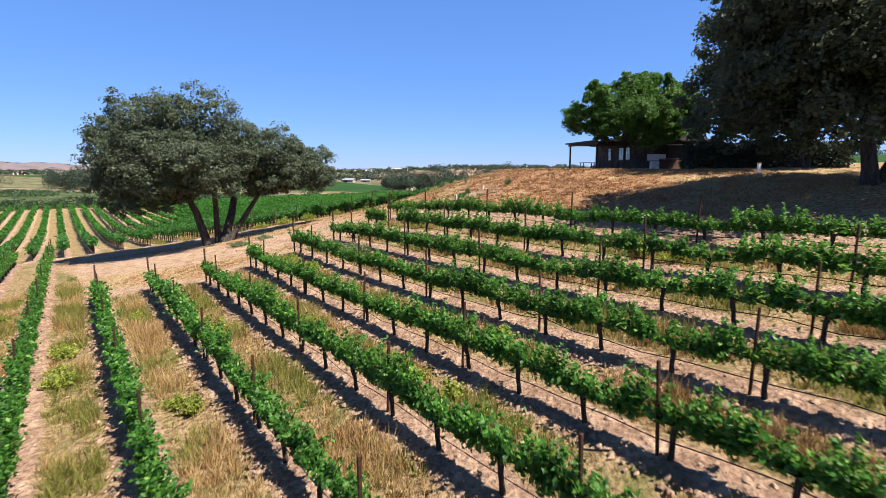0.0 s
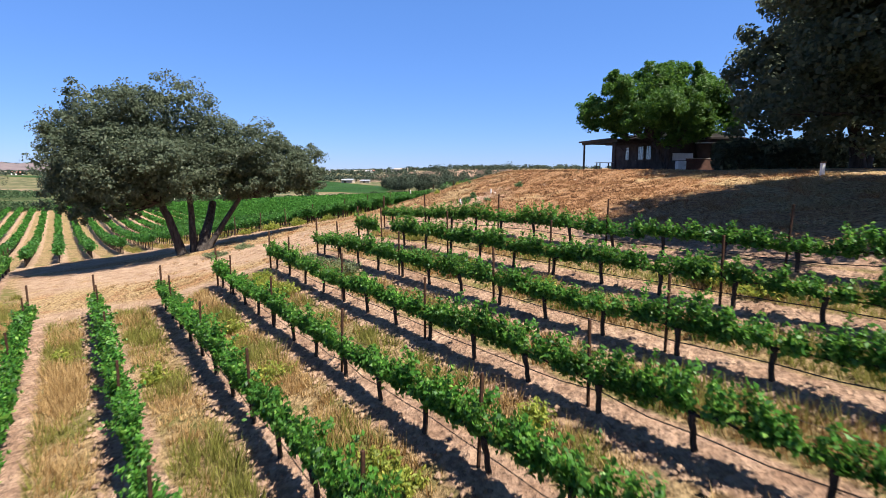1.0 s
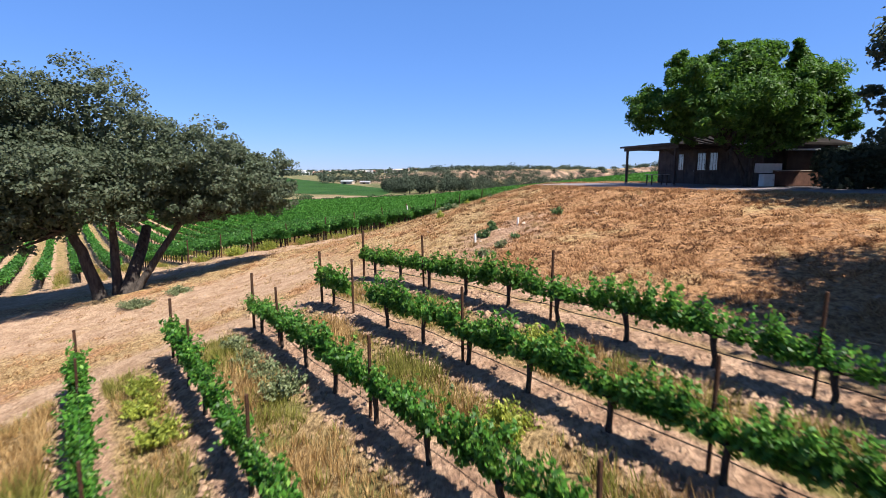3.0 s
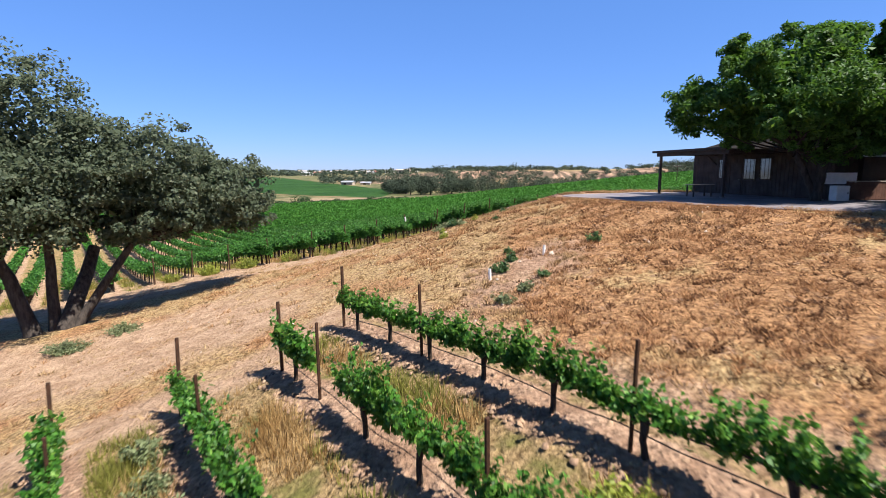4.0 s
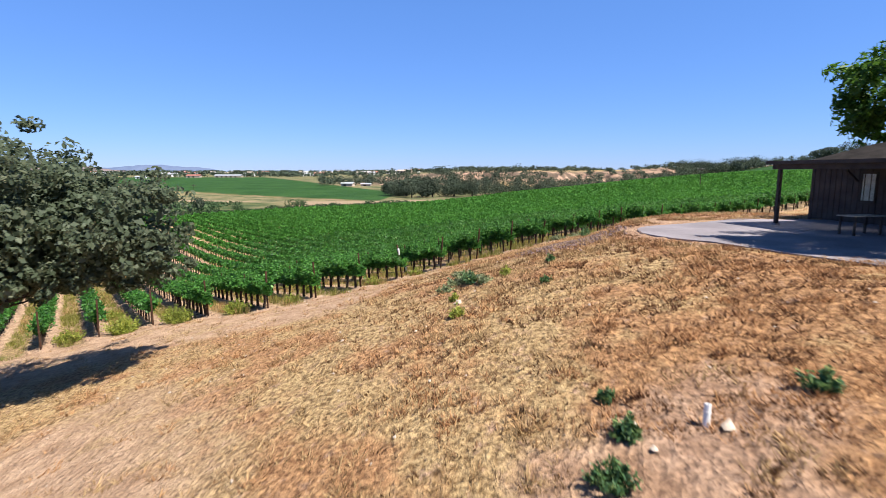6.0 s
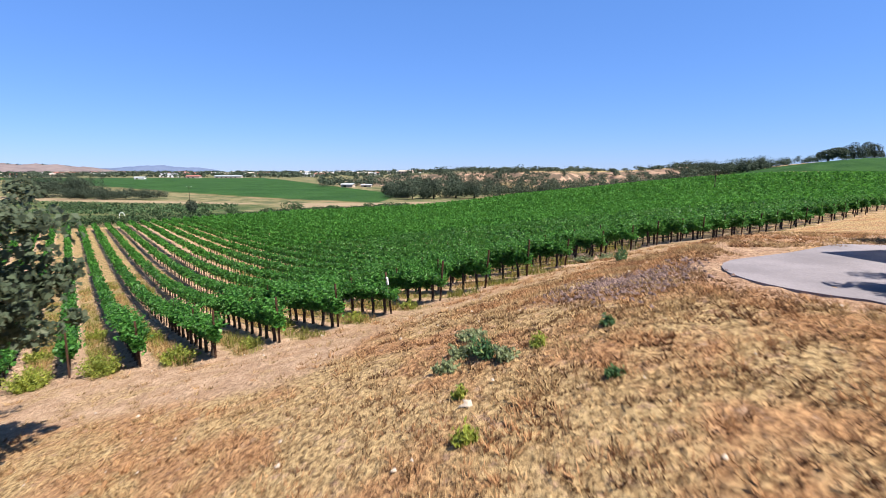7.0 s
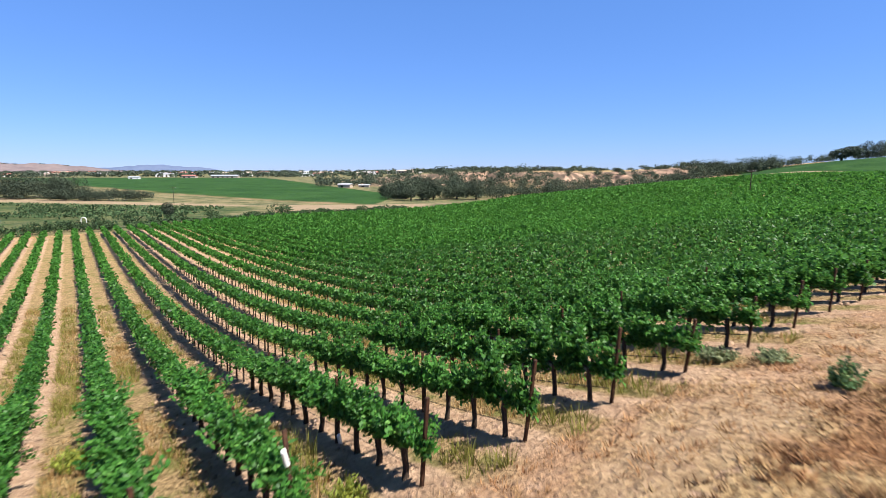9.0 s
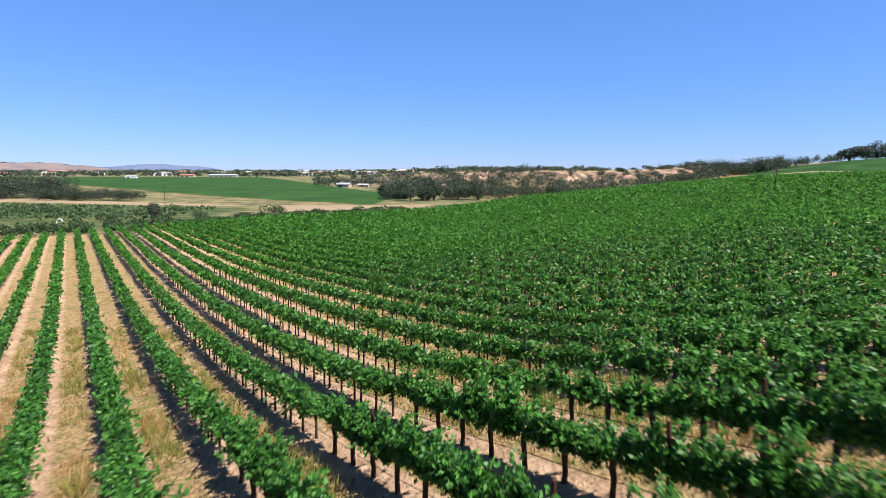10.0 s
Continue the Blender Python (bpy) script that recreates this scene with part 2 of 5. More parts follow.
def steps(lo, hi, fine_lo, fine_hi, fine, grow):
    mid = list(np.arange(fine_lo, fine_hi + fine / 2, fine))
    up, d = [], fine
    v = mid[-1]
    while v < hi:
        d *= grow
        v += d
        up.append(min(v, hi))
    down, d, v = [], fine, mid[0]
    while v > lo:
        d *= grow
        v -= d
        down.append(max(v, lo))
    return np.array(down[::-1] + mid + up)


def finer(base, more, least):
    """The grid lines of base, and those of more that keep their distance from them."""
    gap = np.abs(more[:, None] - base[None]).min(1)
    return np.sort(np.concatenate([base, more[gap > least]]))


def build_ground():
    xs = finer(steps(-4500, 4500, -26, 22, 0.4, 1.09), np.arange(-150, 330, 7.0), 2.0)
    ys = finer(steps(-300, 4900, -2, 84, 0.4, 1.06), np.arange(525, 665, 4.5), 1.5)
    X, Y = np.meshgrid(xs, ys)
    Z = terrain(X, Y)
    cu, su = X * UP_N[0] + Y * UP_N[1], X * UP_D[0] + Y * UP_D[1]
    cl, sl = X * LOW_N[0] + Y * LOW_N[1], X * LOW_D[0] + Y * LOW_D[1]
    upper = ss(0.6, -0.6, su - up_end(cu) - 0.3) * ss(UP_C + 2.6, UP_C + 1.6, cu) * ss(UP_C - UP_GAP * 10.8, UP_C - UP_GAP * 10.4, cu)
    lower = ss(-0.8, 0.6, sl - low_start(cl) + 0.6) * ss(4, 0, sl - low_far(cl)) * ss(-26, -24, cl)
    # low banks under the rows, clods and hummocks
    bu = np.cos((cu - UP_C) / UP_GAP * 2 * math.pi)
    bl = np.cos((cl - LOW_C) / LOW_GAP * 2 * math.pi)
    near = (np.hypot(X, Y - 40) < 75).astype(float)
    Z = Z + near * (0.06 * upper * bu + 0.06 * lower * bl)
    rng = np.random.default_rng(3)
    Z = Z + near * rng.normal(0, 0.018, Z.shape)
    verts = np.stack([X, Y, Z], -1).reshape(-1, 3)
    h, w = X.shape
    i = (np.arange(h - 1)[:, None] * w + np.arange(w - 1)).ravel()
    me = mesh_from("ground", verts, np.stack([i, i + 1, i + w + 1, i + w], 1), GROUND)
    for name, v in (("upper", upper), ("lower", lower),
                    ("road", road_mask(X, Y)), ("cliff", cliff_mask(X, Y, Z))):
        at = me.attributes.new(name, "FLOAT", "POINT")
        at.data.foreach_set("value", np.ascontiguousarray(v.ravel(), dtype=np.float32))
    me.polygons.foreach_set("use_smooth", np.ones(len(me.polygons), bool))
    return tagged(new("ground", me), "dry grass hillside, bare vineyard soil and far fields", "ground", kind="structure")


def road_mask(X, Y):
    """The dirt track between the two blocks."""
    su = X * UP_D[0] + Y * UP_D[1]
    cu = X * UP_N[0] + Y * UP_N[1]
    mid = np.interp(cu, (-30, 4, 9, 13, 18, 21, 30), (56, 50.5, 47.5, 45.0, 44, 45, 48))
    track = ss(6.4, 3.4, np.abs(su - mid)) * ss(24, 19, cu) * ss(-2.5, 1.0, cu)
    ends = ss(2.6, 1.4, np.abs(su - up_end(cu) - 0.9)) * ss(UP_C + 2.5, UP_C + 0.5, cu)
    cl, sl = X * LOW_N[0] + Y * LOW_N[1], X * LOW_D[0] + Y * LOW_D[1]
    turn = 1.7 * ss(35, 29, cl)      # the turning ground before the first rows is wider
    heads = (0.5 + 0.45 * ss(36, 30, cl)) * ss(3.4 + turn, 1.6 + turn, np.abs(sl - low_start(cl) + 1.6 + turn)) * ss(70, 50, cl)
    return np.maximum(np.maximum(track, ends), heads)


def cliff_mask(X, Y, Z):
    side = X / np.maximum(np.abs(Y), 60)
    return ss(530, 560, Y) * ss(700, 640, Y) * ss(-0.25, -0.1, side) * (1 - ss(0.42, 0.5, side))


def mesh_from(name, verts, faces, mat, smooth=False):
    """A mesh from arrays of points and of three- or four-cornered faces."""
    me = bpy.data.meshes.new(name)
    k = faces.shape[1]
    me.vertices.add(len(verts))
    me.vertices.foreach_set("co", np.ascontiguousarray(verts, dtype=np.float32).ravel())
    me.loops.add(faces.size)
    me.loops.foreach_set("vertex_index", np.ascontiguousarray(faces, dtype=np.int32).ravel())
    me.polygons.add(len(faces))
    me.polygons.foreach_set("loop_start", np.arange(0, faces.size, k, dtype=np.int32))
    if smooth:
        me.polygons.foreach_set("use_smooth", np.ones(len(faces), bool))
    me.update(calc_edges=True)
    me.materials.append(mat)
    return me


def ground_material():
    n = Nodes("ground_soil_and_dry_grass")
    p = n.pos()
    sep = n.add("ShaderNodeSeparateXYZ")
    n.put(sep.inputs[0], p)
    x, y = sep.outputs[0], sep.outputs[1]

    def stripe(N, c0, gap):
        c = n.math("ADD", n.math("MULTIPLY", x, float(N[0])), n.math("MULTIPLY", y, float(N[1])))
        wob = n.math("MULTIPLY", n.math("SUBTRACT", n.noise(0.9, 4.0, 0.65), 0.5), 0.9)
        c = n.math("ADD", n.math("SUBTRACT", c, c0 - 500 * gap), wob)
        return n.math("ABSOLUTE", n.math("SUBTRACT", n.math("MODULO", n.math("ADD", c, gap / 2), gap), gap / 2))

    big, mid, fine = n.noise(0.12, 4.0), n.noise(1.3, 5.0, 0.65), n.noise(6.0, 5.0, 0.75)
    clod = n.voronoi(6.0)
    soil = n.mix(n.ramp(mid, 0.35, 0.7), (0.33, 0.20, 0.13), (0.55, 0.365, 0.25))
    soil = n.mix(n.ramp(fine, 0.35, 0.62), n.mix(0.65, soil, (0.11, 0.065, 0.045)), soil)
    grass = n.mix(n.ramp(fine, 0.35, 0.62), (0.15, 0.088, 0.04), (0.48, 0.335, 0.17))
    grass = n.mix(n.ramp(n.math("ADD", n.noise(0.35, 4.0, 0.6), n.math("MULTIPLY", n.math("MULTIPLY", n.ramp(x, -1.0, 9.0), n.ramp(x, 15.0, 10.0)), n.math("ADD", 0.05, n.math("MULTIPLY", n.ramp(y, 53.0, 44.0), 0.15)))), 0.46, 0.62), grass, n.mix(n.ramp(fine, 0.3, 0.7), (0.13, 0.058, 0.028), (0.50, 0.285, 0.14)))
    grass = n.mix(n.ramp(n.noise(2.3, 4.0, 0.7), 0.55, 0.72), grass, soil)
    # a patch of bare purplish earth on the slope
    for at, size in (((10.6, 56.3, 6.3), 4.9), ((2.2, 42.0, 4.2), 2.2), ((3.8, 43.4, 4.5), 1.7), ((1.2, 40.0, 3.7), 1.3), ((16.5, 64.5, 6.0), 3.6), ((10.4, 63.0, 6.2), 2.2)):
        near = n.add("ShaderNodeVectorMath", operation="DISTANCE")
        n.put(near.inputs[0], p)
        near.inputs[1].default_value = at
        worn = n.ramp(n.math("ADD", near.outputs["Value"], n.math("MULTIPLY", n.math("SUBTRACT", n.noise(1.1, 4.0, 0.7), 0.5), 2.2)), size + 0.5, size - 0.5)
        grass = n.mix(n.math("MULTIPLY", worn, 0.8), grass, soil)
    bare = n.add("ShaderNodeVectorMath", operation="DISTANCE")
    n.put(bare.inputs[0], p)
    bare.inputs[1].default_value = BARE_AT
    bare = n.ramp(n.math("ADD", bare.outputs["Value"], n.math("MULTIPLY", n.noise(0.9, 5.0, 0.7), 4.0)), 5.0, 3.4)
    grass = n.mix(n.math("MULTIPLY", bare, 0.7), grass, n.mix(n.ramp(fine, 0.35, 0.65), (0.075, 0.047, 0.045), (0.19, 0.125, 0.115)))

    def beyond(a, b, c, soft=3.0, rag=0.0):
        """1 past the line a x + b y + c = 0, with a ragged edge."""
        d = n.math("ADD", n.math("ADD", n.math("MULTIPLY", x, a), n.math("MULTIPLY", y, b)), c)
        if rag:
            d = n.math("ADD", d, n.math("MULTIPLY", n.math("SUBTRACT", n.noise(0.02, 5.0, 0.65), 0.5), rag))
        return n.ramp(d, -soft, soft)

    def both(*m):
        out = m[0]
        for v in m[1:]:
            out = n.math("MULTIPLY", out, v)
        return out

    wide = n.math("MULTIPLY", n.ramp(y, 235.0, 280.0), n.ramp(n.noise(0.018, 5.0, 0.6), 0.42, 0.6))
    grass = n.mix(wide, grass, n.mix(n.noise(0.2, 4.0), (0.16, 0.145, 0.06), (0.34, 0.25, 0.12)))
    tread = n.mix(0.6, soil, n.mix(n.ramp(mid, 0.35, 0.7), (0.35, 0.23, 0.145), (0.51, 0.355, 0.235)))
    col = n.mix(n.math("MULTIPLY", n.attr("road"), n.ramp(n.noise(0.5, 4.0, 0.7), 0.25, 0.5)), grass, tread)
    du = stripe(UP_N, UP_C, UP_GAP)
    dl = stripe(LOW_N, LOW_C, LOW_GAP)
    dry = n.mix(n.ramp(fine, 0.35, 0.62), (0.13, 0.082, 0.038), (0.39, 0.27, 0.14))
    lane = n.mix(n.ramp(n.noise(0.8, 4.0), 0.48, 0.7), dry, (0.15, 0.14, 0.045))
    col = n.mix(n.attr("upper"), col, n.mix(n.ramp(du, 0.75, 0.45), lane, soil))
    col = n.mix(n.math("MULTIPLY", n.attr("upper"), beyond(UP_N[0], UP_N[1], -UP_C - 0.8, 0.25)), col, soil)
    col = n.mix(n.attr("lower"), col, n.mix(n.ramp(dl, 0.85, 0.5), lane, tread))
    scrubby = n.mix(n.ramp(n.noise(0.09, 6.0, 0.75), 0.4, 0.6), (0.06, 0.075, 0.032), (0.20, 0.165, 0.085))
    col = n.mix(both(beyond(LOW_D[0], LOW_D[1], -190), n.ramp(x, 60.0, 20.0)), col, scrubby)
    # pale farm tracks and turning ground in the valley
    sand = n.mix(n.noise(0.15, 4.0), (0.19, 0.14, 0.085), (0.32, 0.24, 0.155))
    col = n.mix(both(beyond(0.2, 1, -279, 2, 12), beyond(-0.38, -1, 268, 2, 18), n.ramp(x, -78.0, -90.0)), col, sand)
    col = n.mix(both(beyond(0.2, 1, -279, 1, 6), beyond(-0.2, -1, 289, 1, 8), n.ramp(x, -90.0, -80.0)), col, sand)
    col = n.mix(both(beyond(0.35, 1, -236, 2, 22), beyond(0, -1, 296, 2, 16), beyond(1, 0, 70, 3, 16), beyond(-1, 0, -8, 3, 10)), col, sand)
    # the lower valley vineyard and the long green field behind it
    green = n.mix(n.ramp(n.noise(0.035, 6.0, 0.7), 0.35, 0.65), (0.015, 0.046, 0.010), (0.03, 0.074, 0.017))
    weedy = n.mix(n.ramp(n.noise(0.12, 6.0, 0.75), 0.42, 0.58), (0.24, 0.16, 0.095), (0.10, 0.10, 0.035))
    past = both(beyond(-1.823, -1, 344, 2), beyond(-1, 0, -36, 1), beyond(0, -1, 885, 6))
    col = n.mix(both(past, beyond(0.8, 1, -262, 3, 18), n.ramp(x, -30.0, -60.0)), col, weedy)
    col = n.mix(both(past, beyond(0.8, 1, -272, 6, 60)), col, green)
    col = n.mix(both(beyond(-0.2, -1, 272, 2, 8), beyond(LOW_D[0], LOW_D[1], -212, 3, 10), n.ramp(x, -78.0, -86.0)), col, n.mix(0.5, green, scrubby))
    # the second block on the right-hand hill, past a pale track
    col = n.mix(both(beyond(0.03, 1, -322), beyond(1, -0.47, 0, 6, 20), beyond(0, -1, 595, 8)), col, green)
    col = n.mix(both(beyond(LOW_N[0], LOW_N[1], -440, 1, 3), beyond(-LOW_N[0], -LOW_N[1], 447, 1, 3), beyond(1, -0.47, 0, 6, 20)), col, sand)
    st = n.add("ShaderNodeMapping")
    n.put(st.inputs[0], p)
    st.inputs["Scale"].default_value = (1.0, 0.25, 0.3)
    cl = n.mix(n.ramp(n.noise(0.11, 6.0, 0.75, st.outputs[0], 0.6), 0.40, 0.52), (0.42, 0.275, 0.19), (0.12, 0.088, 0.062))
    col = n.mix(n.attr("cliff"), col, cl)
    n.bump(n.math("ADD", n.math("MULTIPLY", clod, 0.7), n.math("ADD", n.math("MULTIPLY", fine, 1.3), mid)), 1.0, 0.12)
    return n.done(col, 0.95, spec=0.1)


BARE_AT = (4.6, 59.0, 5.5)
GROUND = ground_material()
ground = build_ground()


# ---- helpers for things ----


def part(name, bm, mat, parent, label=""):
    """Links a bmesh as one mesh object under a thing or a part."""
    me = bpy.data.meshes.new(name)
    bm.to_mesh(me)
    bm.free()
    me.materials.append(mat)
    ob = new(name, me)
    ob.parent = parent
    if label:
        tagged(ob, label)
    return ob


def part_mesh(name, me, parent, label=""):
    ob = new(name, me)
    ob.parent = parent
    if label:
        tagged(ob, label)
    return ob


def box(bm, x0, x1, y0, y1, z0, z1, m=None, bevel=0.0):
    t = Matrix.Translation(((x0 + x1) / 2, (y0 + y1) / 2, (z0 + z1) / 2)) @ Matrix.Diagonal((x1 - x0, y1 - y0, z1 - z0, 1))
    got = bmesh.ops.create_cube(bm, size=1, matrix=(m or Matrix()) @ t)
    if bevel:
        edges = list({e for v in got["verts"] for e in v.link_edges})
        bmesh.ops.bevel(bm, geom=edges, offset=bevel, segments=1, affect="EDGES")
    return bm


def boxed(*a, **k):
    return box(bmesh.new(), *a, **k)


def tube_arrays(points, radii, sides=6):
    """Points and quads of a tapered tube along points, with a closing tip."""
    pts = np.asarray(points, float)
    tan = np.gradient(pts, axis=0)
    tan /= np.linalg.norm(tan, axis=1, keepdims=True) + 1e-9
    ref = np.where(np.abs(tan[:, 2:3]) > 0.9, np.array([[1.0, 0, 0]]), np.array([[0, 0, 1.0]]))
    a = np.cross(tan, ref)
    a /= np.linalg.norm(a, axis=1, keepdims=True) + 1e-9
    b = np.cross(tan, a)
    ang = np.linspace(0, 2 * math.pi, sides, endpoint=False)
    ring = a[:, None] * np.cos(ang)[None, :, None] + b[:, None] * np.sin(ang)[None, :, None]
    verts = (pts[:, None] + ring * np.asarray(radii, float)[:, None, None]).reshape(-1, 3)
    k = len(pts)
    i = (np.arange(k - 1)[:, None] * sides + np.arange(sides)).ravel()
    j = (np.arange(k - 1)[:, None] * sides + (np.arange(sides) + 1) % sides).ravel()
    faces = np.stack([i, j, j + sides, i + sides], 1)
    return verts, faces


def join(parts_):
    vs, fs, base = [], [], 0
    for v, f in parts_:
        vs.append(v)
        fs.append(f + base)
        base += len(v)
    return np.concatenate(vs), np.concatenate(fs)


def leaf_quads(rng, centres, size, up=0.3, out=None, long=1.35, rise=0.0):
    """A bent leaf, two faces wide, at each centre; rise sets its length upright."""
    k = len(centres)
    nrm = rng.normal(size=(k, 3)) + np.array((0, 0, up))
    if out is not None:
        nrm += out
    nrm /= np.linalg.norm(nrm, axis=1, keepdims=True)
    t = np.cross(nrm, rng.normal(size=(k, 3)))
    if rise:
        t = rng.normal(size=(k, 3)) + np.array((0.25, 0.1, rise))
        t -= nrm * (t * nrm).sum(1, keepdims=True)
    t /= np.linalg.norm(t, axis=1, keepdims=True)
    b = np.cross(nrm, t)
    s = (np.asarray(size) * rng.uniform(0.65, 1.3, k))[:, None]
    bend = nrm * s * 0.22
    L, W = s * 0.5 * long, s * 0.42
    verts = np.stack([centres - t * L, centres + b * W + bend, centres + t * L, centres - b * W + bend], 1).reshape(-1, 3)
    faces = np.arange(4 * k).reshape(k, 4)
    return verts, faces


def spread(rng, k, centre, radii, shell=0.55):
    """Points in an ellipsoid, more of them near its skin."""
    d = rng.normal(size=(k, 3))
    d /= np.linalg.norm(d, axis=1, keepdims=True)
    r = (shell + (1 - shell) * rng.random(k) ** 0.5)[:, None]
    return np.asarray(centre) + d * r * np.asarray(radii), d


# ---- vines ----


def vine_foliage(seed, length, low, top, count, size, width=0.26, name="foliage", mat=None):
    """Separate shoots that rise and arch from a cordon, each set with leaves on both sides."""
    rng = np.random.default_rng(seed)
    shoots = int(length * 17)
    sx = np.sort(rng.uniform(-length / 2, length / 2, shoots))
    h = (top - low) * rng.uniform(0.6, 1.3, shoots)
    h[rng.random(shoots) < 0.08] *= 0.4
    lean = rng.normal(0, width, (shoots, 2))
    arch = rng.random(shoots) ** 3 * 0.5
    pick = rng.integers(0, shoots, count)
    u = rng.random(count) ** 1.1
    turn = rng.uniform(0, 2 * math.pi, count)
    off = size * rng.uniform(0.2, 1.5, count) * (1.2 - 0.7 * u)
    x = sx[pick] + lean[pick, 1] * u * 0.7 + np.cos(turn) * off
    y = lean[pick, 0] * u ** 1.4 + np.sin(turn) * off
    z = low + h[pick] * (u - arch[pick] * u ** 3) + rng.normal(0, 0.03, count)
    droop = rng.random(count) < 0.07
    z[droop] -= rng.uniform(0.05, 0.2, droop.sum())
    v, f = leaf_quads(rng, np.stack([x, y, z], 1), size * (1.1 - 0.35 * u), 0.45, long=1.5, rise=0.35)
    return mesh_from(name, v, f, mat or VINE_LEAF)


def vine_trunk(seed, height, radius=0.062):
    rng = np.random.default_rng(seed)
    z = np.linspace(-0.12, height, 6)
    w = np.cumsum(rng.normal(0, 0.018, (6, 2)), 0)
    w -= w[0]
    pts = np.concatenate([w, z[:, None]], 1)
    rad = radius * np.array([1.5, 1.1, 0.95, 0.95, 1.1, 1.3])
    return mesh_from("trunk", *tube_arrays(pts, rad, 7), VINE_BARK, True), pts[-1]


def vine_cordon(seed, head, length):
    rng = np.random.default_rng(seed + 50)
    arms = []
    for sgn in (-1, 1):
        u = np.linspace(0, 1, 7)
        pts = np.stack([head[0] + sgn * u * length / 2 * 0.98, head[1] * (1 - u) + rng.normal(0, 0.012, 7),
                        head[2] - 0.03 + 0.05 * np.sin(u * 3) + rng.normal(0, 0.012, 7)], 1)
        arms.append(tube_arrays(pts, np.linspace(0.032, 0.014, 7), 5))
    return mesh_from("cordon", *join(arms), VINE_BARK, True)


def vine_kinds(kinds, seed, length, cordon, top, leaves, size, mat, width=0.26):
    """The meshes of a few differing vines."""
    out = []
    for k in range(kinds):
        trunk, head = vine_trunk(seed + k, cordon)
        t = top * (0.9 + 0.05 * (k % 5))
        out.append((trunk, vine_cordon(seed + k, head, length),
                    vine_foliage(seed + k, length, cordon - 0.02, t, int(leaves * (0.8 + 0.1 * (k % 5))), size, width, mat=mat)))
    return out


def plant_vine(kinds, n, x, y, turn, label, group, zs=1.0, wide=1.0):
    root = new("grapevine")
    trunk, cordon, leaf = kinds[n % len(kinds)]
    part_mesh("trunk", trunk, root)
    part_mesh("cordon", cordon, root)
    part_mesh("foliage", leaf, root)
    root.matrix_world = pose(x, y, gz(x, y), 0, 0, turn + 90 + (180 if n % 3 == 0 else 0)) @ Matrix.Diagonal((1, wide, zs, 1))
    return tagged(root, label, "grapevine", group)


def post_mesh(name, height, r=0.035):
    bm = bmesh.new()
    box(bm, -r, r, -r * 0.8, r * 0.8, -0.3, height, None, r * 0.3)
    me = bpy.data.meshes.new(name)
    bm.to_mesh(me)
    bm.free()
    me.materials.append(RUST)
    return me


def row_line(N, D, c, s0, s1, height, radius, sag=0.0, step=2.0, seed=0, sides=4):
    rng = np.random.default_rng(seed)
    k = max(3, int((s1 - s0) / step))
    s = np.linspace(s0, s1, k)
    x, y = N[0] * c + D[0] * s, N[1] * c + D[1] * s
    z = terrain(x, y) + height + rng.normal(0, sag, k)
    return tube_arrays(np.stack([x, y, z], 1), np.full(k, radius), sides)


UP_KINDS = vine_kinds(8, 11, 2.5, 0.78, 1.46, 1500, 0.108, VINE_LEAF, 0.22)
UP_THIN_KINDS = vine_kinds(6, 51, 2.5, 0.78, 1.44, 1200, 0.112, VINE_LEAF, 0.2)
UP_FAR_KINDS = vine_kinds(6, 31, 2.5, 0.78, 1.46, 850, 0.145, VINE_LEAF, 0.22)
UP_POST = post_mesh("trellis_post", 2.0)
END_POST = post_mesh("end_post", 2.1, 0.045)
UP_FIRST = -3.0


def upper_block():
    for k in range(11):
        c = UP_C - UP_GAP * k
        end = float(up_end(c))
        start = max(UP_FIRST - 6 + 0.8 * k, 1.5)
        rng = random.Random(100 + k)
        hose = row_line(UP_N, UP_D, c, start, end - 0.3, 0.40, 0.014, 0.035, 1.05, k)
        tagged(new("drip_hose", mesh_from("drip_hose", *hose, HOSE, True)), "black drip irrigation hose strung under a vine row", "hose", "drip hoses")
        for h in (0.83, 1.25):
            w = row_line(UP_N, UP_D, c, start, end, h, 0.004, 0.0, 3.0, k, 3)
            tagged(new("trellis_wire", mesh_from("trellis_wire", *w, WIRE, True)), "thin steel trellis wire along a vine row", "wire", "trellis wires")
        s, n = end - 1.1, 0
        while s > start:
            x, y = UP_N * c + UP_D * s
            if rng.random() > 0.03 and (k, n) != (1, 1):
                plant_vine(UP_THIN_KINDS if k == 0 else UP_KINDS if -9 < x < 10 and y < 36 else UP_FAR_KINDS, rng.randrange(8), x, y, UP_TURN,
                           "young green grapevine on a dark trunk in dry soil", "vines on the hillside", rng.uniform(0.87, 1.06) * (0.95 if k == 0 else 1.0), 0.95)
            if n % 3 == (2 if k == 0 else 1):
                px, py = UP_N * (c + rng.uniform(-0.06, 0.06)) + UP_D * (s + 0.32)
                p = new("trellis_post", UP_POST)
                p.matrix_world = pose(px, py, gz(px, py), rng.uniform(-2, 2), rng.uniform(-2, 2), UP_TURN)
                tagged(p, "thin rusty steel trellis post in a vine row", "post", "trellis posts on the hillside")
            s -= 2.13
            n += 1
        px, py = UP_N * c + UP_D * end
        p = new("end_post", END_POST)
        p.matrix_world = pose(px, py, gz(px, py), 0, 0, UP_TURN) @ pose(0, 0, 0, rng.uniform(-8, -3), rng.uniform(-2, 2), 0)
        tagged(p, "rusty steel end post of a hillside vine row", "post", "end posts on the hillside")


upper_block()

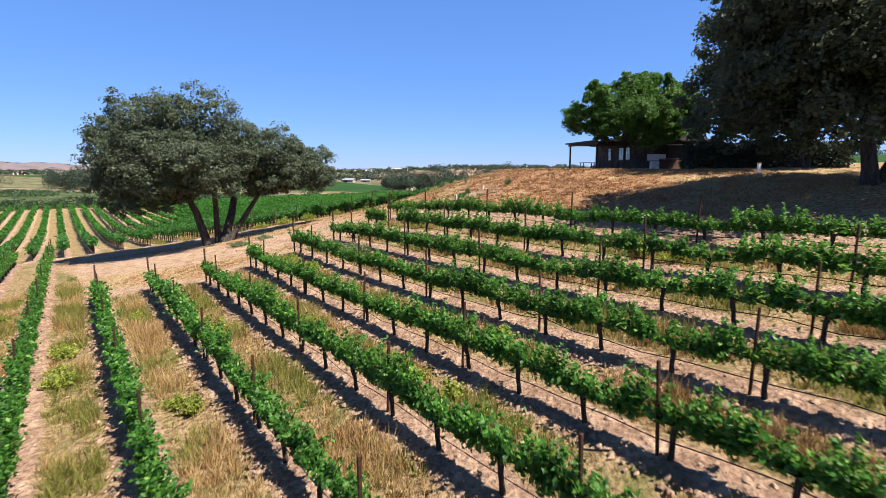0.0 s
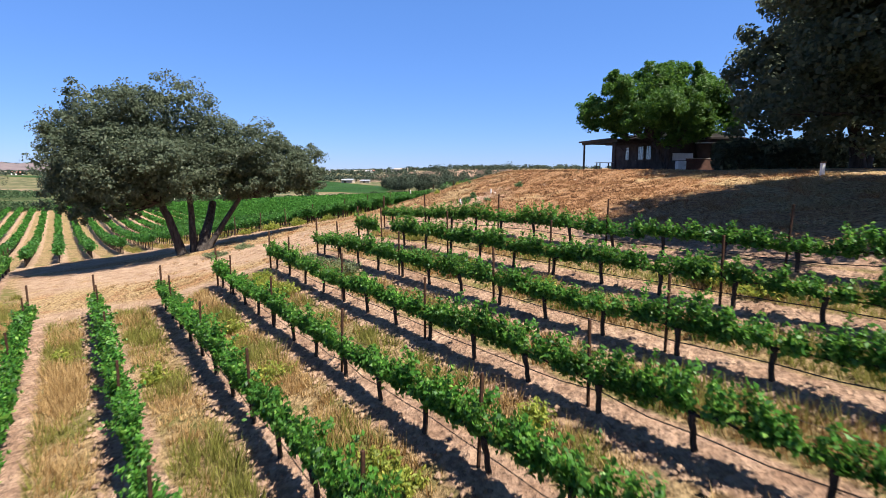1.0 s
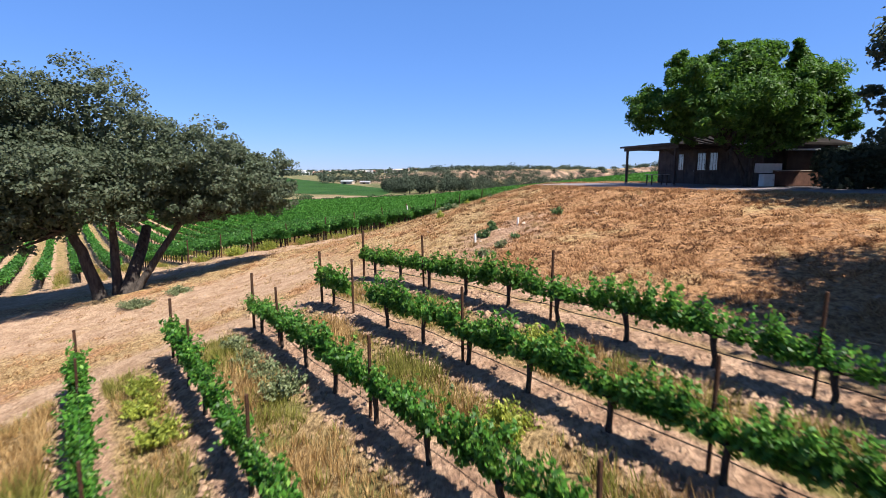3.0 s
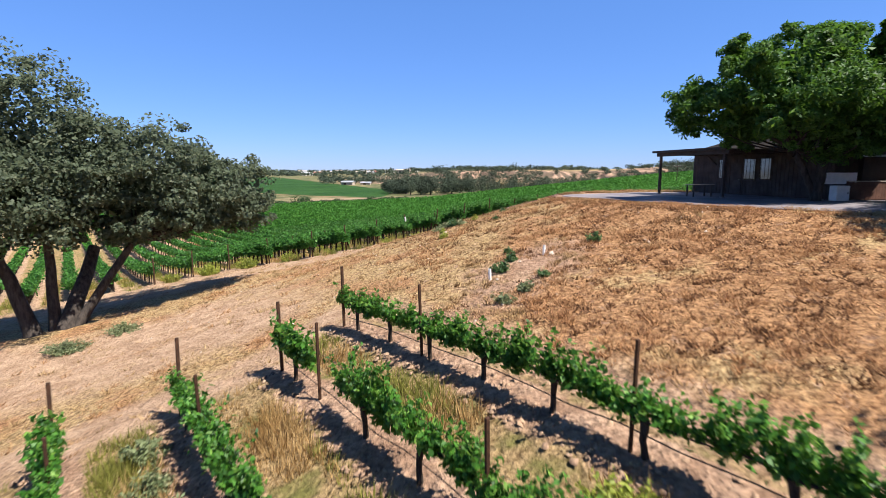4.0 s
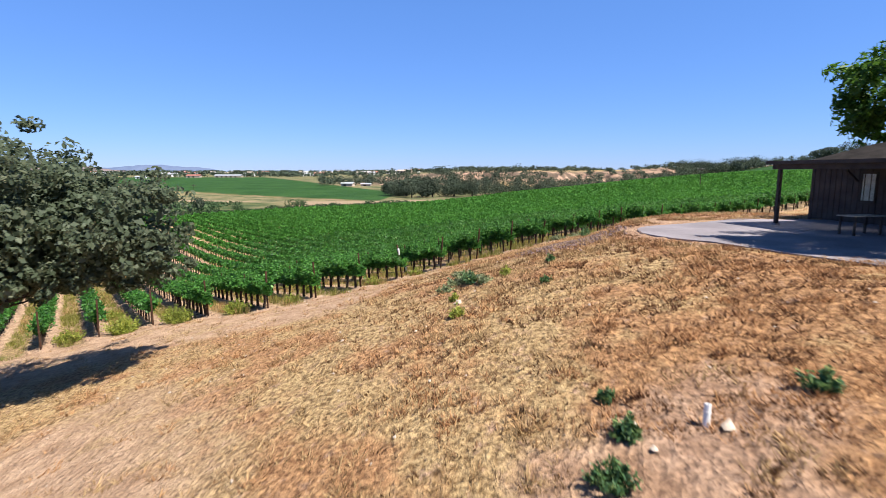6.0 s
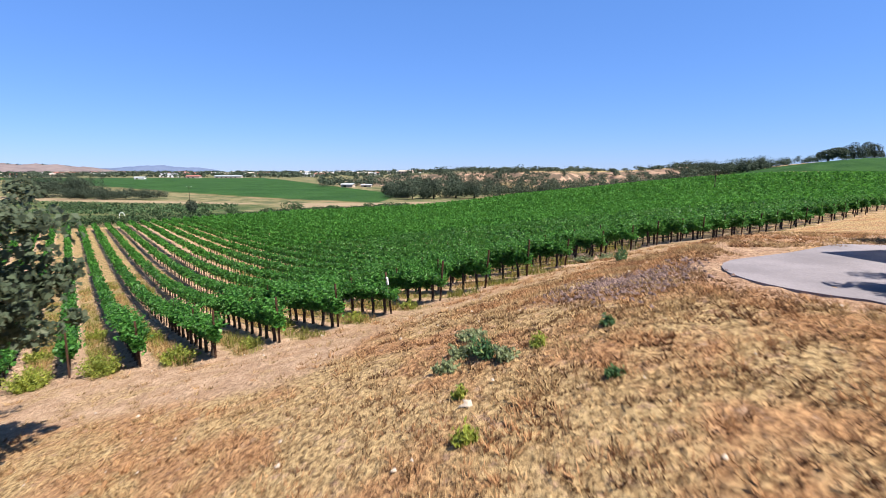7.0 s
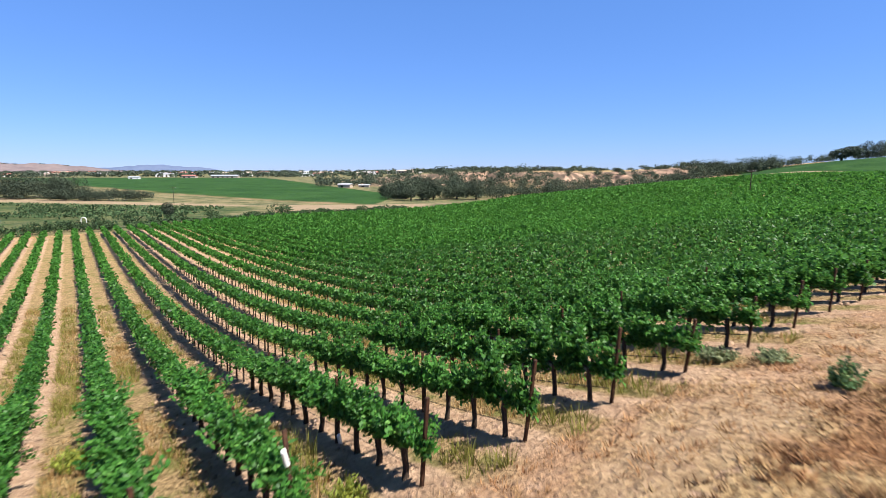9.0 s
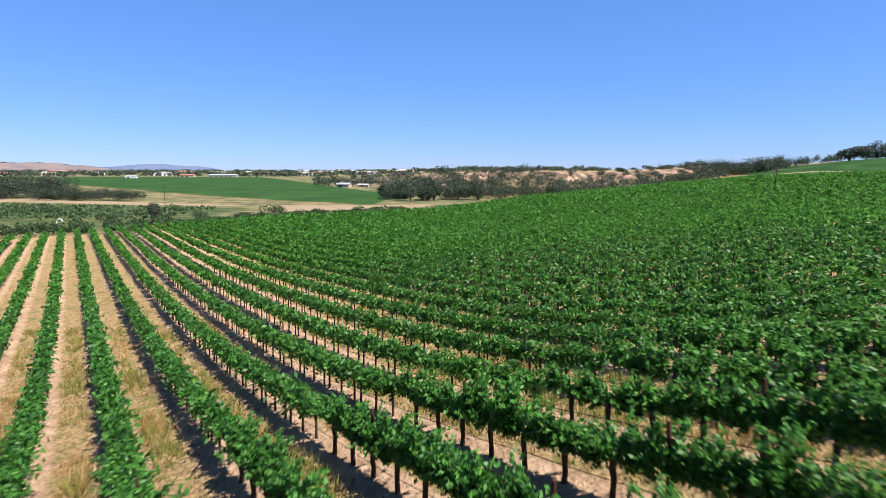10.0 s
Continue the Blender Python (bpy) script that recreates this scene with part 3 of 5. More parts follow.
LOW_KINDS = vine_kinds(7, 71, 1.8, 0.98, 1.76, 1350, 0.112, VINE_LEAF_FULL, 0.27)
LOW_COARSE = vine_kinds(6, 91, 1.8, 0.84, 1.72, 900, 0.15, VINE_LEAF_FULL, 0.32)
LOW_END_POST = post_mesh("end_post", 1.62, 0.045)
LOW_POST = post_mesh("trellis_post", 1.95)


def lower_block():
    """Near vines one by one; the rest of the rows as one mass of leaves and stems."""
    masses, far_masses, stems = [], [], []
    rng = np.random.default_rng(5)
    r2 = random.Random(9)
    for k in range(-18, 110):
        c = LOW_C + LOW_GAP * k
        s0 = float(low_start(c))
        full = float(np.interp(c, (24, 45, 90), (0.22, 0.215, 0.30)))
        x, y = LOW_N * c + LOW_D * s0
        near_to = s0
        if 0 <= k <= 11:
            near_to = s0 + (13 if k < 9 else 10)
        elif 11 < k <= 26:
            near_to = s0 + 2.2
        s, n = s0 + 0.55, 0
        while s < near_to:
            x, y = LOW_N * c + LOW_D * s
            plant_vine(LOW_KINDS if k < 12 else LOW_COARSE, r2.randrange(7), x, y, LOW_TURN, "full green grapevine with a leafy canopy on the lower slope",
                       "vines on the lower slope", r2.uniform(0.94, 1.06), 1.3 if k < 6 else 1.1)
            if n % 5 == 3:
                p = new("trellis_post", LOW_POST)
                p.matrix_world = pose(x, y, gz(x, y), r2.uniform(-2, 2), r2.uniform(-2, 2), LOW_TURN)
                tagged(p, "dark steel trellis post among full vines", "post", "trellis posts on the lower slope")
            s += 1.22
            n += 1
        if -3 <= k <= 24:
            x, y = LOW_N * c + LOW_D * (s0 - 0.1)
            p = new("end_post", END_POST if k < 8 else LOW_END_POST)
            p.matrix_world = pose(x, y, gz(x, y), 0, 0, LOW_TURN) @ pose(0, 0, 0, -18 if k == 4 else r2.uniform(-8, -3) if k < 4 else r2.uniform(2, 6), r2.uniform(-2, 2), 0)
            tagged(p, "leaning rusty end post of a lower vine row", "post", "end posts on the lower slope")
            hose = row_line(LOW_N, LOW_D, c, s0, s0 + 30, 0.45, 0.012, 0.02, 1.5, k + 30)
            tagged(new("drip_hose", mesh_from("drip_hose", *hose, HOSE, True)), "black drip hose under a lower vine row", "hose", "drip hoses below")
        # the rest of the row
        s = s if near_to > s0 else s0 + 0.3
        edges = np.arange(s, float(low_far(c)) - 1.5, 3.0)
        for a in edges:
            x, y = LOW_N * c + LOW_D * (a + 1.5)
            if x > max(0.84 * (y - 44) + 4, 0.5 * (y - 10) + 4) or x < -0.88 * y - 4:
                continue
            far = math.hypot(x, y - 60)
            if far < 34:
                per, size = 270, 0.14
            elif far < 60:
                per, size = 120, 0.19
            elif far < 95:
                per, size = 54, 0.28
            elif far < 140:
                per, size = 30, 0.40
            else:
                per, size = 13, 0.60
            m = int(per * 3.0)
            stalk = rng.random(m // 5 + 1)
            q = a + 3.0 * stalk[rng.integers(0, len(stalk), m)] + rng.normal(0, 0.04, m)
            wave = 0.85 + 0.15 * np.sin(q * 3.4 + k * 1.7)
            off = rng.normal(0, full, m) * wave
            low = float(np.interp(c, (42, 65), (0.84, 0.68)))
            hh = low + rng.beta(1.5, 1.2, m) * (1.36 - low + 1.3 * full) * wave - 0.3 * off ** 2 + rng.normal(0, 0.05, m)
            X, Y = LOW_N[0] * (c + off) + LOW_D[0] * q, LOW_N[1] * (c + off) + LOW_D[1] * q
            (masses if far < 60 else far_masses).append(leaf_quads(rng, np.stack([X, Y, terrain(X, Y) + hh], 1), size, 0.35 if far < 80 else 0.5 if far < 130 else 0.2, long=1.7, rise=0.8))
            if far < 75:
                for b in np.arange(a + 0.3, a + 3.0, 1.22):
                    x, y = LOW_N * c + LOW_D * b
                    z = gz(x, y)
                    stems.append(tube_arrays(np.array([[x, y, z - 0.1], [x + 0.02, y, z + 0.5], [x, y + 0.02, z + 1.0]]), (0.05, 0.04, 0.05), 4))
    v, f = join(masses)
    tagged(new("vine_rows", mesh_from("vine_rows", v, f, VINE_LEAF_FULL)), "long rows of full green vines down the slope", "vineyard", kind="stuff")
    v, f = join(far_masses)
    tagged(new("vine_rows", mesh_from("vine_rows", v, f, VINE_LEAF_FAR)), "far rows of green vines down to the valley", "vineyard", kind="stuff")
    v, f = join(stems)
    tagged(new("vine_stems", mesh_from("vine_stems", v, f, VINE_BARK)), "dark stems under the long vine rows", "vine stems", kind="stuff")


lower_block()


# ---- trees ----


def tree(name, x, y, trunks, lobes, leaves, size, leaf_mat, seed, label, category="tree", gaps=-0.42, long=1.35, clump=85, puff=(0.35, 1.0), core=0.06):
    """A tree: tapered trunks and limbs that reach into lobes of small leaves in clumps."""
    rng = np.random.default_rng(seed)
    z0 = gz(x, y)
    root = new(name)
    root.location = (x, y, z0)
    limbs = []
    tops = []
    for tx, ty, lean_x, lean_y, h, r in trunks:
        u = np.linspace(0, 1, 8)
        wob = np.cumsum(rng.normal(0, 0.07, (8, 2)), 0) * u[:, None]
        pts = np.stack([tx + lean_x * u ** 1.2 + wob[:, 0], ty + lean_y * u ** 1.2 + wob[:, 1], -0.4 + (h + 0.4) * u], 1)
        limbs.append(tube_arrays(pts, r * np.array([1.5, 1.15, 1, 0.93, 0.88, 0.82, 0.76, 0.7]), 9))
        tops.append((pts[-1], r * 0.7))
    total = sum(a * b * c for _, (a, b, c) in lobes)
    clouds = []
    for centre, radii in lobes:
        centre, radii = np.array(centre, float), np.array(radii, float)
        share = radii.prod() / total
        top, r = min(tops, key=lambda t: np.linalg.norm(t[0] - centre))
        for _ in range(max(3, int(24 * share ** 0.7))):
            tip, _d = spread(rng, 1, centre, radii * 0.6, 0.3)
            u = np.linspace(0, 1, 7)[:, None]
            mid = (top + tip[0]) / 2 + rng.normal(0, 0.4, 3) + np.array((0, 0, -0.3))
            pts = (1 - u) ** 2 * top + 2 * u * (1 - u) * mid + u ** 2 * tip[0]
            limbs.append(tube_arrays(pts, np.linspace(r * 0.5, 0.02, 7) * np.array([1, 1, 0.9, 0.8, 0.7, 0.6, 0.5]), 5))
        # clumps on the lobe's skin, with gaps between
        clumps = max(14, int(leaves * share / clump))
        cc, dd = spread(rng, clumps, centre, radii, 0.45)
        bulge = np.array([1.08 + 0.36 * noise.noise(Vector(d * 2.4) + Vector((seed, 0, centre[0]))) for d in dd])
        cc = centre + (cc - centre) * bulge[:, None]
        keep = np.array([noise.noise(Vector(p * 0.55)) > gaps for p in cc])
        cc, dd = cc[keep], dd[keep]
        cr = rng.uniform(*puff, len(cc)) * min(1.0, radii.min() / 2.2)
        pick = rng.integers(0, len(cc), int(leaves * share))
        p = rng.normal(size=(len(pick), 3))
        p *= np.minimum(1, 1.8 / np.linalg.norm(p, axis=1, keepdims=True))
        pts = cc[pick] + p * np.array((1, 1, 0.7)) * cr[pick][:, None] * 0.62
        clouds.append(leaf_quads(rng, pts, size, 0.45, dd[pick] * 0.6 + p * 0.35, long))
        # coarser foliage deep inside, which closes the crown
        deep, _d = spread(rng, int(leaves * share * core), centre, radii * 0.7, 0.1)
        clouds.append(leaf_quads(rng, deep, size * 1.8, 0.2))
    part_mesh("trunk", mesh_from("trunk", *join(limbs), OAK_BARK, True), root)
    part_mesh("crown", mesh_from("crown", *join(clouds), leaf_mat), root)
    return tagged(root, label, category)


tree("oak_tree", -23.0, 50.2,
     [(0.8, -0.3, -1.2, -0.4, 4.6, 0.38), (1.5, 0.3, -0.4, 0.2, 5.0, 0.30), (2.1, 0.0, 0.2, 3.0, 4.3, 0.44), (2.3, 0.3, 2.6, 2.4, 4.9, 0.26)],
     [((-5.0, -3.0, 9.2), (2.4, 3.2, 2.9)), ((-2.8, -2.2, 10.8), (3.2, 3.8, 3.2)), ((1.1, 0.0, 11.1), (2.7, 3.4, 3.4)), ((-1.0, -1.5, 7.6), (5.0, 4.4, 2.7)),
      ((-4.8, -3.2, 6.2), (2.4, 2.8, 2.0)), ((-4.5, -4.0, 3.9), (1.9, 1.9, 1.0)), ((3.6, 1.0, 7.2), (3.3, 3.6, 2.2)),
      ((6.2, 2.8, 8.8), (3.1, 3.5, 2.6)), ((9.7, 4.8, 7.9), (2.4, 2.7, 1.8)), ((10.0, 5.0, 6.5), (1.9, 2.2, 1.2)), ((-3.0, -2.5, 8.4), (4.6, 4.2, 3.4)), ((7.8, 3.4, 7.4), (3.0, 3.2, 1.9)), ((-1.6, -2.6, 5.4), (3.6, 3.0, 1.3)), ((5.0, 1.8, 5.8), (3.0, 2.8, 1.2)), ((8.2, 3.8, 6.3), (2.2, 2.4, 1.1)),
      ((3.4, 1.0, 9.2), (2.6, 3.0, 2.4)), ((9.6, 4.8, 6.1), (2.6, 2.6, 1.1)), ((7.0, 3.6, 5.9), (2.5, 2.6, 1.1)), ((-3.5, -5.0, 7.0), (3.4, 2.4, 2.2)), ((1.4, -3.8, 7.4), (3.2, 2.4, 2.0)), ((-5.2, -3.4, 4.9), (2.2, 2.4, 1.4)), ((-2.6, -3.0, 4.3), (2.2, 2.0, 1.0))],
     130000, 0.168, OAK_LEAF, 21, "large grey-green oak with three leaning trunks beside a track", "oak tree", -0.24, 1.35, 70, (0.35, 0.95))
tree("oak_tree", 19.8, 25.0,
     [(0, 0, -0.6, 0.3, 3.4, 0.34), (0.4, 0.2, 1.6, -0.6, 3.6, 0.28)],
     [((0.4, -1.5, 7.4), (6.6, 6.2, 4.8)), ((-3.7, 1.0, 8.0), (3.5, 3.8, 3.4)), ((-4.9, 0.6, 8.6), (2.6, 3.2, 2.4)), ((-5.0, -0.6, 7.0), (2.4, 2.8, 2.2)), ((-3.2, 0.3, 5.4), (3.8, 3.6, 2.8)), ((4.0, -5.0, 7.0), (5.5, 5.0, 4.2)), ((1.5, 0.5, 9.8), (4.2, 4.2, 3.0)), ((0.6, 2.4, 6.2), (4.0, 3.0, 2.8)), ((2.5, 0.5, 4.2), (3.6, 3.2, 1.8)),
      ((-6.4, 1.7, 3.5), (2.0, 2.2, 1.2)), ((-4.3, 1.8, 4.7), (2.4, 2.4, 1.7)), ((-2.2, 2.2, 5.8), (2.8, 2.6, 2.4)), ((-2.6, 2.6, 3.5), (3.2, 2.4, 1.4))],
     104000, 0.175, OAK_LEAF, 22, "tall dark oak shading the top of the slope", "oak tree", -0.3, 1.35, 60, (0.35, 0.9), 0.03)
tree("oak_tree", 25.0, 38.0,
     [(0, 0, -0.8, 0.3, 3.0, 0.4), (0.4, 0.2, 1.4, 0.6, 3.2, 0.34)],
     [((0.0, 0.0, 7.2), (6.4, 6.3, 4.8)), ((-3.4, 1.0, 4.8), (3.6, 4.2, 3.4)), ((-5.0, 1.2, 4.8), (2.4, 3.0, 2.5)), ((-3.9, 1.0, 7.2), (2.9, 3.4, 2.4)), ((4.0, 1.0, 9.6), (5.4, 5.4, 4.8)), ((0.0, -2.0, 3.6), (4.5, 4.0, 2.4)), ((1.5, 0.0, 8.6), (6.0, 5.6, 4.4))],
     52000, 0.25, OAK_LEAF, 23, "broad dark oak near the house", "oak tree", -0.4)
tree("walnut_tree", 18.5, 50.6,
     [(0, 0, 0.3, 0.2, 2.4, 0.26), (0.25, 0.1, -0.9, 0.1, 2.6, 0.2)],
     [((-0.3, 0.0, 5.3), (4.4, 4.4, 2.7)), ((-4.2, 0.8, 4.9), (2.7, 3.0, 1.7)), ((-3.9, -0.8, 6.6), (2.1, 2.3, 1.5)), ((-2.4, -1.0, 5.9), (2.6, 2.4, 1.7)), ((-0.8, -1.2, 7.4), (2.4, 2.4, 1.4)), ((2.9, -0.5, 4.6), (2.2, 2.8, 1.7)), ((-1.0, 0.0, 6.8), (2.8, 3.0, 2.0)), ((1.7, 0.0, 5.9), (2.4, 2.8, 1.8)),
      ((-2.3, -2.0, 3.8), (2.6, 2.3, 1.1)), ((0.6, -1.6, 3.6), (3.0, 2.4, 1.1)), ((2.6, -1.6, 3.8), (2.5, 2.3, 1.0)), ((-3.7, 1.5, 3.9), (2.2, 2.2, 1.0))],
     104000, 0.116, ASH_LEAF, 24, "bright green leafy tree in front of the dark house", "tree", 0.02, 2.6, 40, (0.3, 0.7), 0.05)


# ---- the house and its yard ----
YARD = 6.33
HOUSE = pose(17.9, 63.0, YARD, 0, 0, -78.5)   # x runs along the front wall, y into the house


def house():
    root = new("house")
    root.matrix_world = HOUSE
    wall = part("wall", boxed(0, 11.5, 0, 0.2, -0.2, 2.75), DARK_WOOD, root)
    for k in range(38):
        u = 0.15 + 0.3 * k
        b = part("batten", boxed(u, u + 0.045, -0.022, 0.0, 0.05, 2.7), DARK_WOOD, wall)
    part("end_wall", boxed(0, 0.2, 0.2, 5.4, -0.2, 2.75), DARK_WOOD, root)
    part("end_wall", boxed(11.3, 11.5, 0.2, 5.4, -0.2, 2.75), DARK_WOOD, root)
    part("back_wall", boxed(0, 11.5, 5.4, 5.6, -0.2, 2.75), DARK_WOOD, root)
    bm = bmesh.new()
    low = [bm.verts.new((u, v, 2.72)) for u, v in ((-0.5, -0.55), (12.0, -0.55), (12.0, 6.15), (-0.5, 6.15))]
    eave = [bm.verts.new((p.co.x, p.co.y, 2.86)) for p in low]
    ridge = [bm.verts.new((2.6, 2.8, 4.2)), bm.verts.new((8.9, 2.8, 4.2))]
    bm.faces.new(low[::-1])
    for k in range(4):
        bm.faces.new((low[k], low[(k + 1) % 4], eave[(k + 1) % 4], eave[k]))
    bm.faces.new((eave[0], eave[1], ridge[1], ridge[0]))
    bm.faces.new((eave[1], eave[2], ridge[1]))
    bm.faces.new((eave[2], eave[3], ridge[0], ridge[1]))
    bm.faces.new((eave[3], eave[0], ridge[0]))
    bmesh.ops.recalc_face_normals(bm, faces=bm.faces)
    roof = part("roof", bm, DARK_ROOF, root)
    part("drip_edge", boxed(-0.53, 12.03, -0.59, -0.552, 2.78, 2.88), PALE_METAL, roof, "pale metal roof edge")
    part("drip_edge", boxed(-0.54, -0.502, -0.55, 6.15, 2.78, 2.88), PALE_METAL, roof, "pale metal roof edge")
    for u0, u1 in ((2.75, 3.4), (5.05, 6.0), (6.4, 7.25)):
        z0, z1 = 1.05, 2.35
        win = part("window", boxed(u0, u1, -0.03, -0.004, z0, z0 + 0.05), DARK_WOOD, root)
        part("window_sill", boxed(u0 - 0.06, u1 + 0.06, -0.09, -0.004, z0 - 0.06, z0), DARK_WOOD, win)
        for a, b2, c, d in ((u0 - 0.05, u0, z0, z1), (u1, u1 + 0.05, z0, z1), (u0 - 0.05, u1 + 0.05, z1, z1 + 0.05)):
            part("frame", boxed(a, b2, -0.05, -0.004, c, d), DARK_WOOD, win)
        part("curtain", boxed(u0 + 0.02, u1 - 0.02, -0.012, -0.006, z0 + 0.06, z1 - 0.01), CURTAIN, win, "pale drawn curtain")
        pane = part("pane", boxed(u0 + 0.005, u1 - 0.005, -0.024, -0.018, z0 + 0.055, z1 - 0.005), GLASS, win)
        pane.visible_shadow = False
    door = part("door", boxed(4.1, 4.85, -0.03, -0.004, 0.05, 2.1), DARK_WOOD, root)
    part("handle", boxed(4.72, 4.76, -0.09, -0.03, 0.98, 1.08), WIRE, door)
    return tagged(root, "low dark wooden house with curtained windows and a dark roof", "house")


def porch():
    root = new("porch")
    root.matrix_world = HOUSE
    part("fascia", boxed(2.4, 9.4, -5.0, -4.95, 2.78, 2.92), DARK_WOOD, root)
    for k in range(24):
        v = -4.93 + k * 0.203
        part("slat", boxed(2.4, 9.4, v, v + 0.165, 2.785, 2.825), DARK_WOOD, root)
    part("beam", boxed(2.5, 9.3, -4.7, -4.52, 2.55, 2.78), DARK_WOOD, root)
    for k in range(8):
        u = 2.55 + k * 0.95
        part("rafter", boxed(u, u + 0.08, -4.5, -0.08, 2.62, 2.78), DARK_WOOD, root)
    for u in (2.85, 8.9):
        post = part("post", boxed(u - 0.075, u + 0.075, -4.68, -4.53, -0.05, 2.55, bevel=0.01), DARK_WOOD, root)
        part("post_base", boxed(u - 0.11, u + 0.11, -4.72, -4.49, -0.05, 0.14), CONCRETE, post)
    bm = bmesh.new()
    box(bm, 0, 1.0, -0.04, 0.04, -0.04, 0.04, pose(2.6, -0.1, 2.0) @ pose(0, 0, 0, 0, 0, -90) @ pose(0, 0, 0, 0, -38, 0))
    part("brace", bm, DARK_WOOD, root)
    return tagged(root, "dark timber porch with square posts along the house", "porch")


def table():
    root = new("picnic_table")
    root.matrix_world = pose(14.9, 55.6, YARD + 0.05, 0, 0, 12)
    for k in range(4):
        part("board", boxed(-0.75, 0.75, -0.36 + k * 0.185, -0.36 + k * 0.185 + 0.165, 0.71, 0.75), STONE, root)
    for x in (-0.6, 0.6):
        for y in (-0.3, 0.3):
            part("leg", boxed(x - 0.035, x + 0.035, y - 0.035, y + 0.035, 0, 0.71), DARK_WOOD, root)
    return tagged(root, "weathered pale wooden table on the patio", "table")


def patio():
    """The concrete yard: rounded towards the slope, straight along the house."""
    bm = bmesh.new()
    edge = []
    for a in np.linspace(115, 235, 18):
        edge.append((10.1 + 3.3 * math.cos(radians(a)), 56.2 + 3.3 * math.sin(radians(a))))
    edge += [(9.2, 50.9), (10.8, 47.8), (13.0, 45.0), (17.0, 41.8), (24.0, 37.8), (32.0, 36.0), (32, 44), (24, 50), (20, 54), (18.2, 62.0), (14.0, 62.6), (10.9, 60.4)]
    low = [bm.verts.new((x, y, YARD - 0.35)) for x, y in edge]
    top = [bm.verts.new((x, y, YARD + 0.05)) for x, y in edge]
    bm.faces.new(top)
    for k in range(len(edge)):
        j = (k + 1) % len(edge)
        bm.faces.new((low[k], low[j], top[j], top[k]))
    bmesh.ops.recalc_face_normals(bm, faces=bm.faces)
    bmesh.ops.triangulate(bm, faces=[f for f in bm.faces if len(f.verts) > 4])
    me = bpy.data.meshes.new("patio")
    bm.to_mesh(me)
    bm.free()
    me.materials.append(CONCRETE)
    return tagged(new("patio", me), "worn grey concrete yard with a rounded edge", "patio", kind="structure")


def shed():
    root = new("shed")
    root.matrix_world = pose(21.6, 51.6, YARD, 0, 0, -8)
    part("wall", boxed(0, 4.2, 0, 0.15, -0.2, 2.3), DARK_WOOD, root)
    part("wall", boxed(0, 0.15, 0.15, 3.0, -0.2, 2.3), DARK_WOOD, root)
    part("wall", boxed(4.05, 4.2, 0.15, 3.0, -0.2, 2.3), DARK_WOOD, root)
    part("roof", boxed(-0.3, 4.5, -0.4, 3.3, 2.3, 2.42, bevel=0.02), DARK_ROOF, root)
    part("roof_edge", boxed(-0.32, 4.52, -0.46, -0.41, 2.32, 2.42), PALE_METAL, root, "pale metal edge strip")
    return tagged(root, "dark lean-to shed with a pale metal roof edge", "shed")


def cabinet():
    root = new("utility_cabinet")
    root.matrix_world = pose(19.5, 50.6, YARD + 0.05, 0, 0, 4)
    body = part("body", boxed(0.1, 0.82, 0, 0.5, 0, 0.78, bevel=0.015), WHITE, root)
    part("door", boxed(0.14, 0.78, -0.02, -0.002, 0.06, 0.72), WHITE, body)
    part("handle", boxed(0.68, 0.71, -0.05, -0.02, 0.36, 0.46), WIRE, body)
    tagged(root, "small white utility cabinet by the house", "cabinet")
    root = new("notice_board")
    root.matrix_world = pose(19.4, 51.3, YARD + 0.05, 0, 0, 4)
    part("board", boxed(0, 1.8, 0, 0.05, 0.85, 1.45), WHITE, root)
    for x in (0.2, 1.6):
        part("leg", boxed(x - 0.03, x + 0.03, 0.06, 0.12, -0.05, 1.4), DARK_WOOD, root)
    tagged(root, "white board on two dark legs behind a cabinet", "board")


def low_fence():
    """A low planked fence with a pale top rail beside the cabinet."""
    root = new("low_fence")
    root.matrix_world = pose(20.5, 51.0, YARD + 0.05, 0, 0, 2)
    for k in range(5):
        part("post", boxed(k * 1.05 - 0.05, k * 1.05 + 0.05, 0.03, 0.13, -0.2, 0.98), RED_WOOD, root)
    for k in range(28):
        part("plank", boxed(k * 0.15 + 0.006, k * 0.15 + 0.144, 0.0, 0.026, 0.06, 0.96), RED_WOOD, root)
    part("rail", boxed(-0.06, 4.26, -0.03, 0.14, 0.98, 1.03), STONE, root, "pale weathered top rail")
    return tagged(root, "low red-brown plank fence with a pale top rail", "fence")


def hedge(x, y, turn, length, seed):
    rng = np.random.default_rng(seed)
    root = new("hedge")
    root.matrix_world = pose(x, y, gz(x, y), 0, 0, turn)
    k = int(length * 900)
    u = rng.uniform(0, length, k)
    h = 2.3 + 0.22 * np.sin(u * 1.7 + seed) + 0.1 * np.sin(u * 5.3)
    w = rng.uniform(-0.9, 0.9, k)
    z = rng.random(k) ** 0.7 * h * (1 - 0.25 * w ** 2)
    part_mesh("foliage", mesh_from("foliage", *leaf_quads(rng, np.stack([u, w, z], 1), 0.2, 0.3), SCRUB_LEAF), root)
    stems = [tube_arrays(np.array([[a, rng.normal(0, 0.2), -0.2], [a + 0.1, 0, 0.8], [a + 0.2, rng.normal(0, 0.3), 1.7]]), (0.05, 0.04, 0.02), 5) for a in np.arange(0.3, length, 0.7)]
    part_mesh("woody_base", mesh_from("woody_base", *join(stems), OAK_BARK), root)
    return tagged(root, "dense dark clipped hedge along the yard", "hedge")


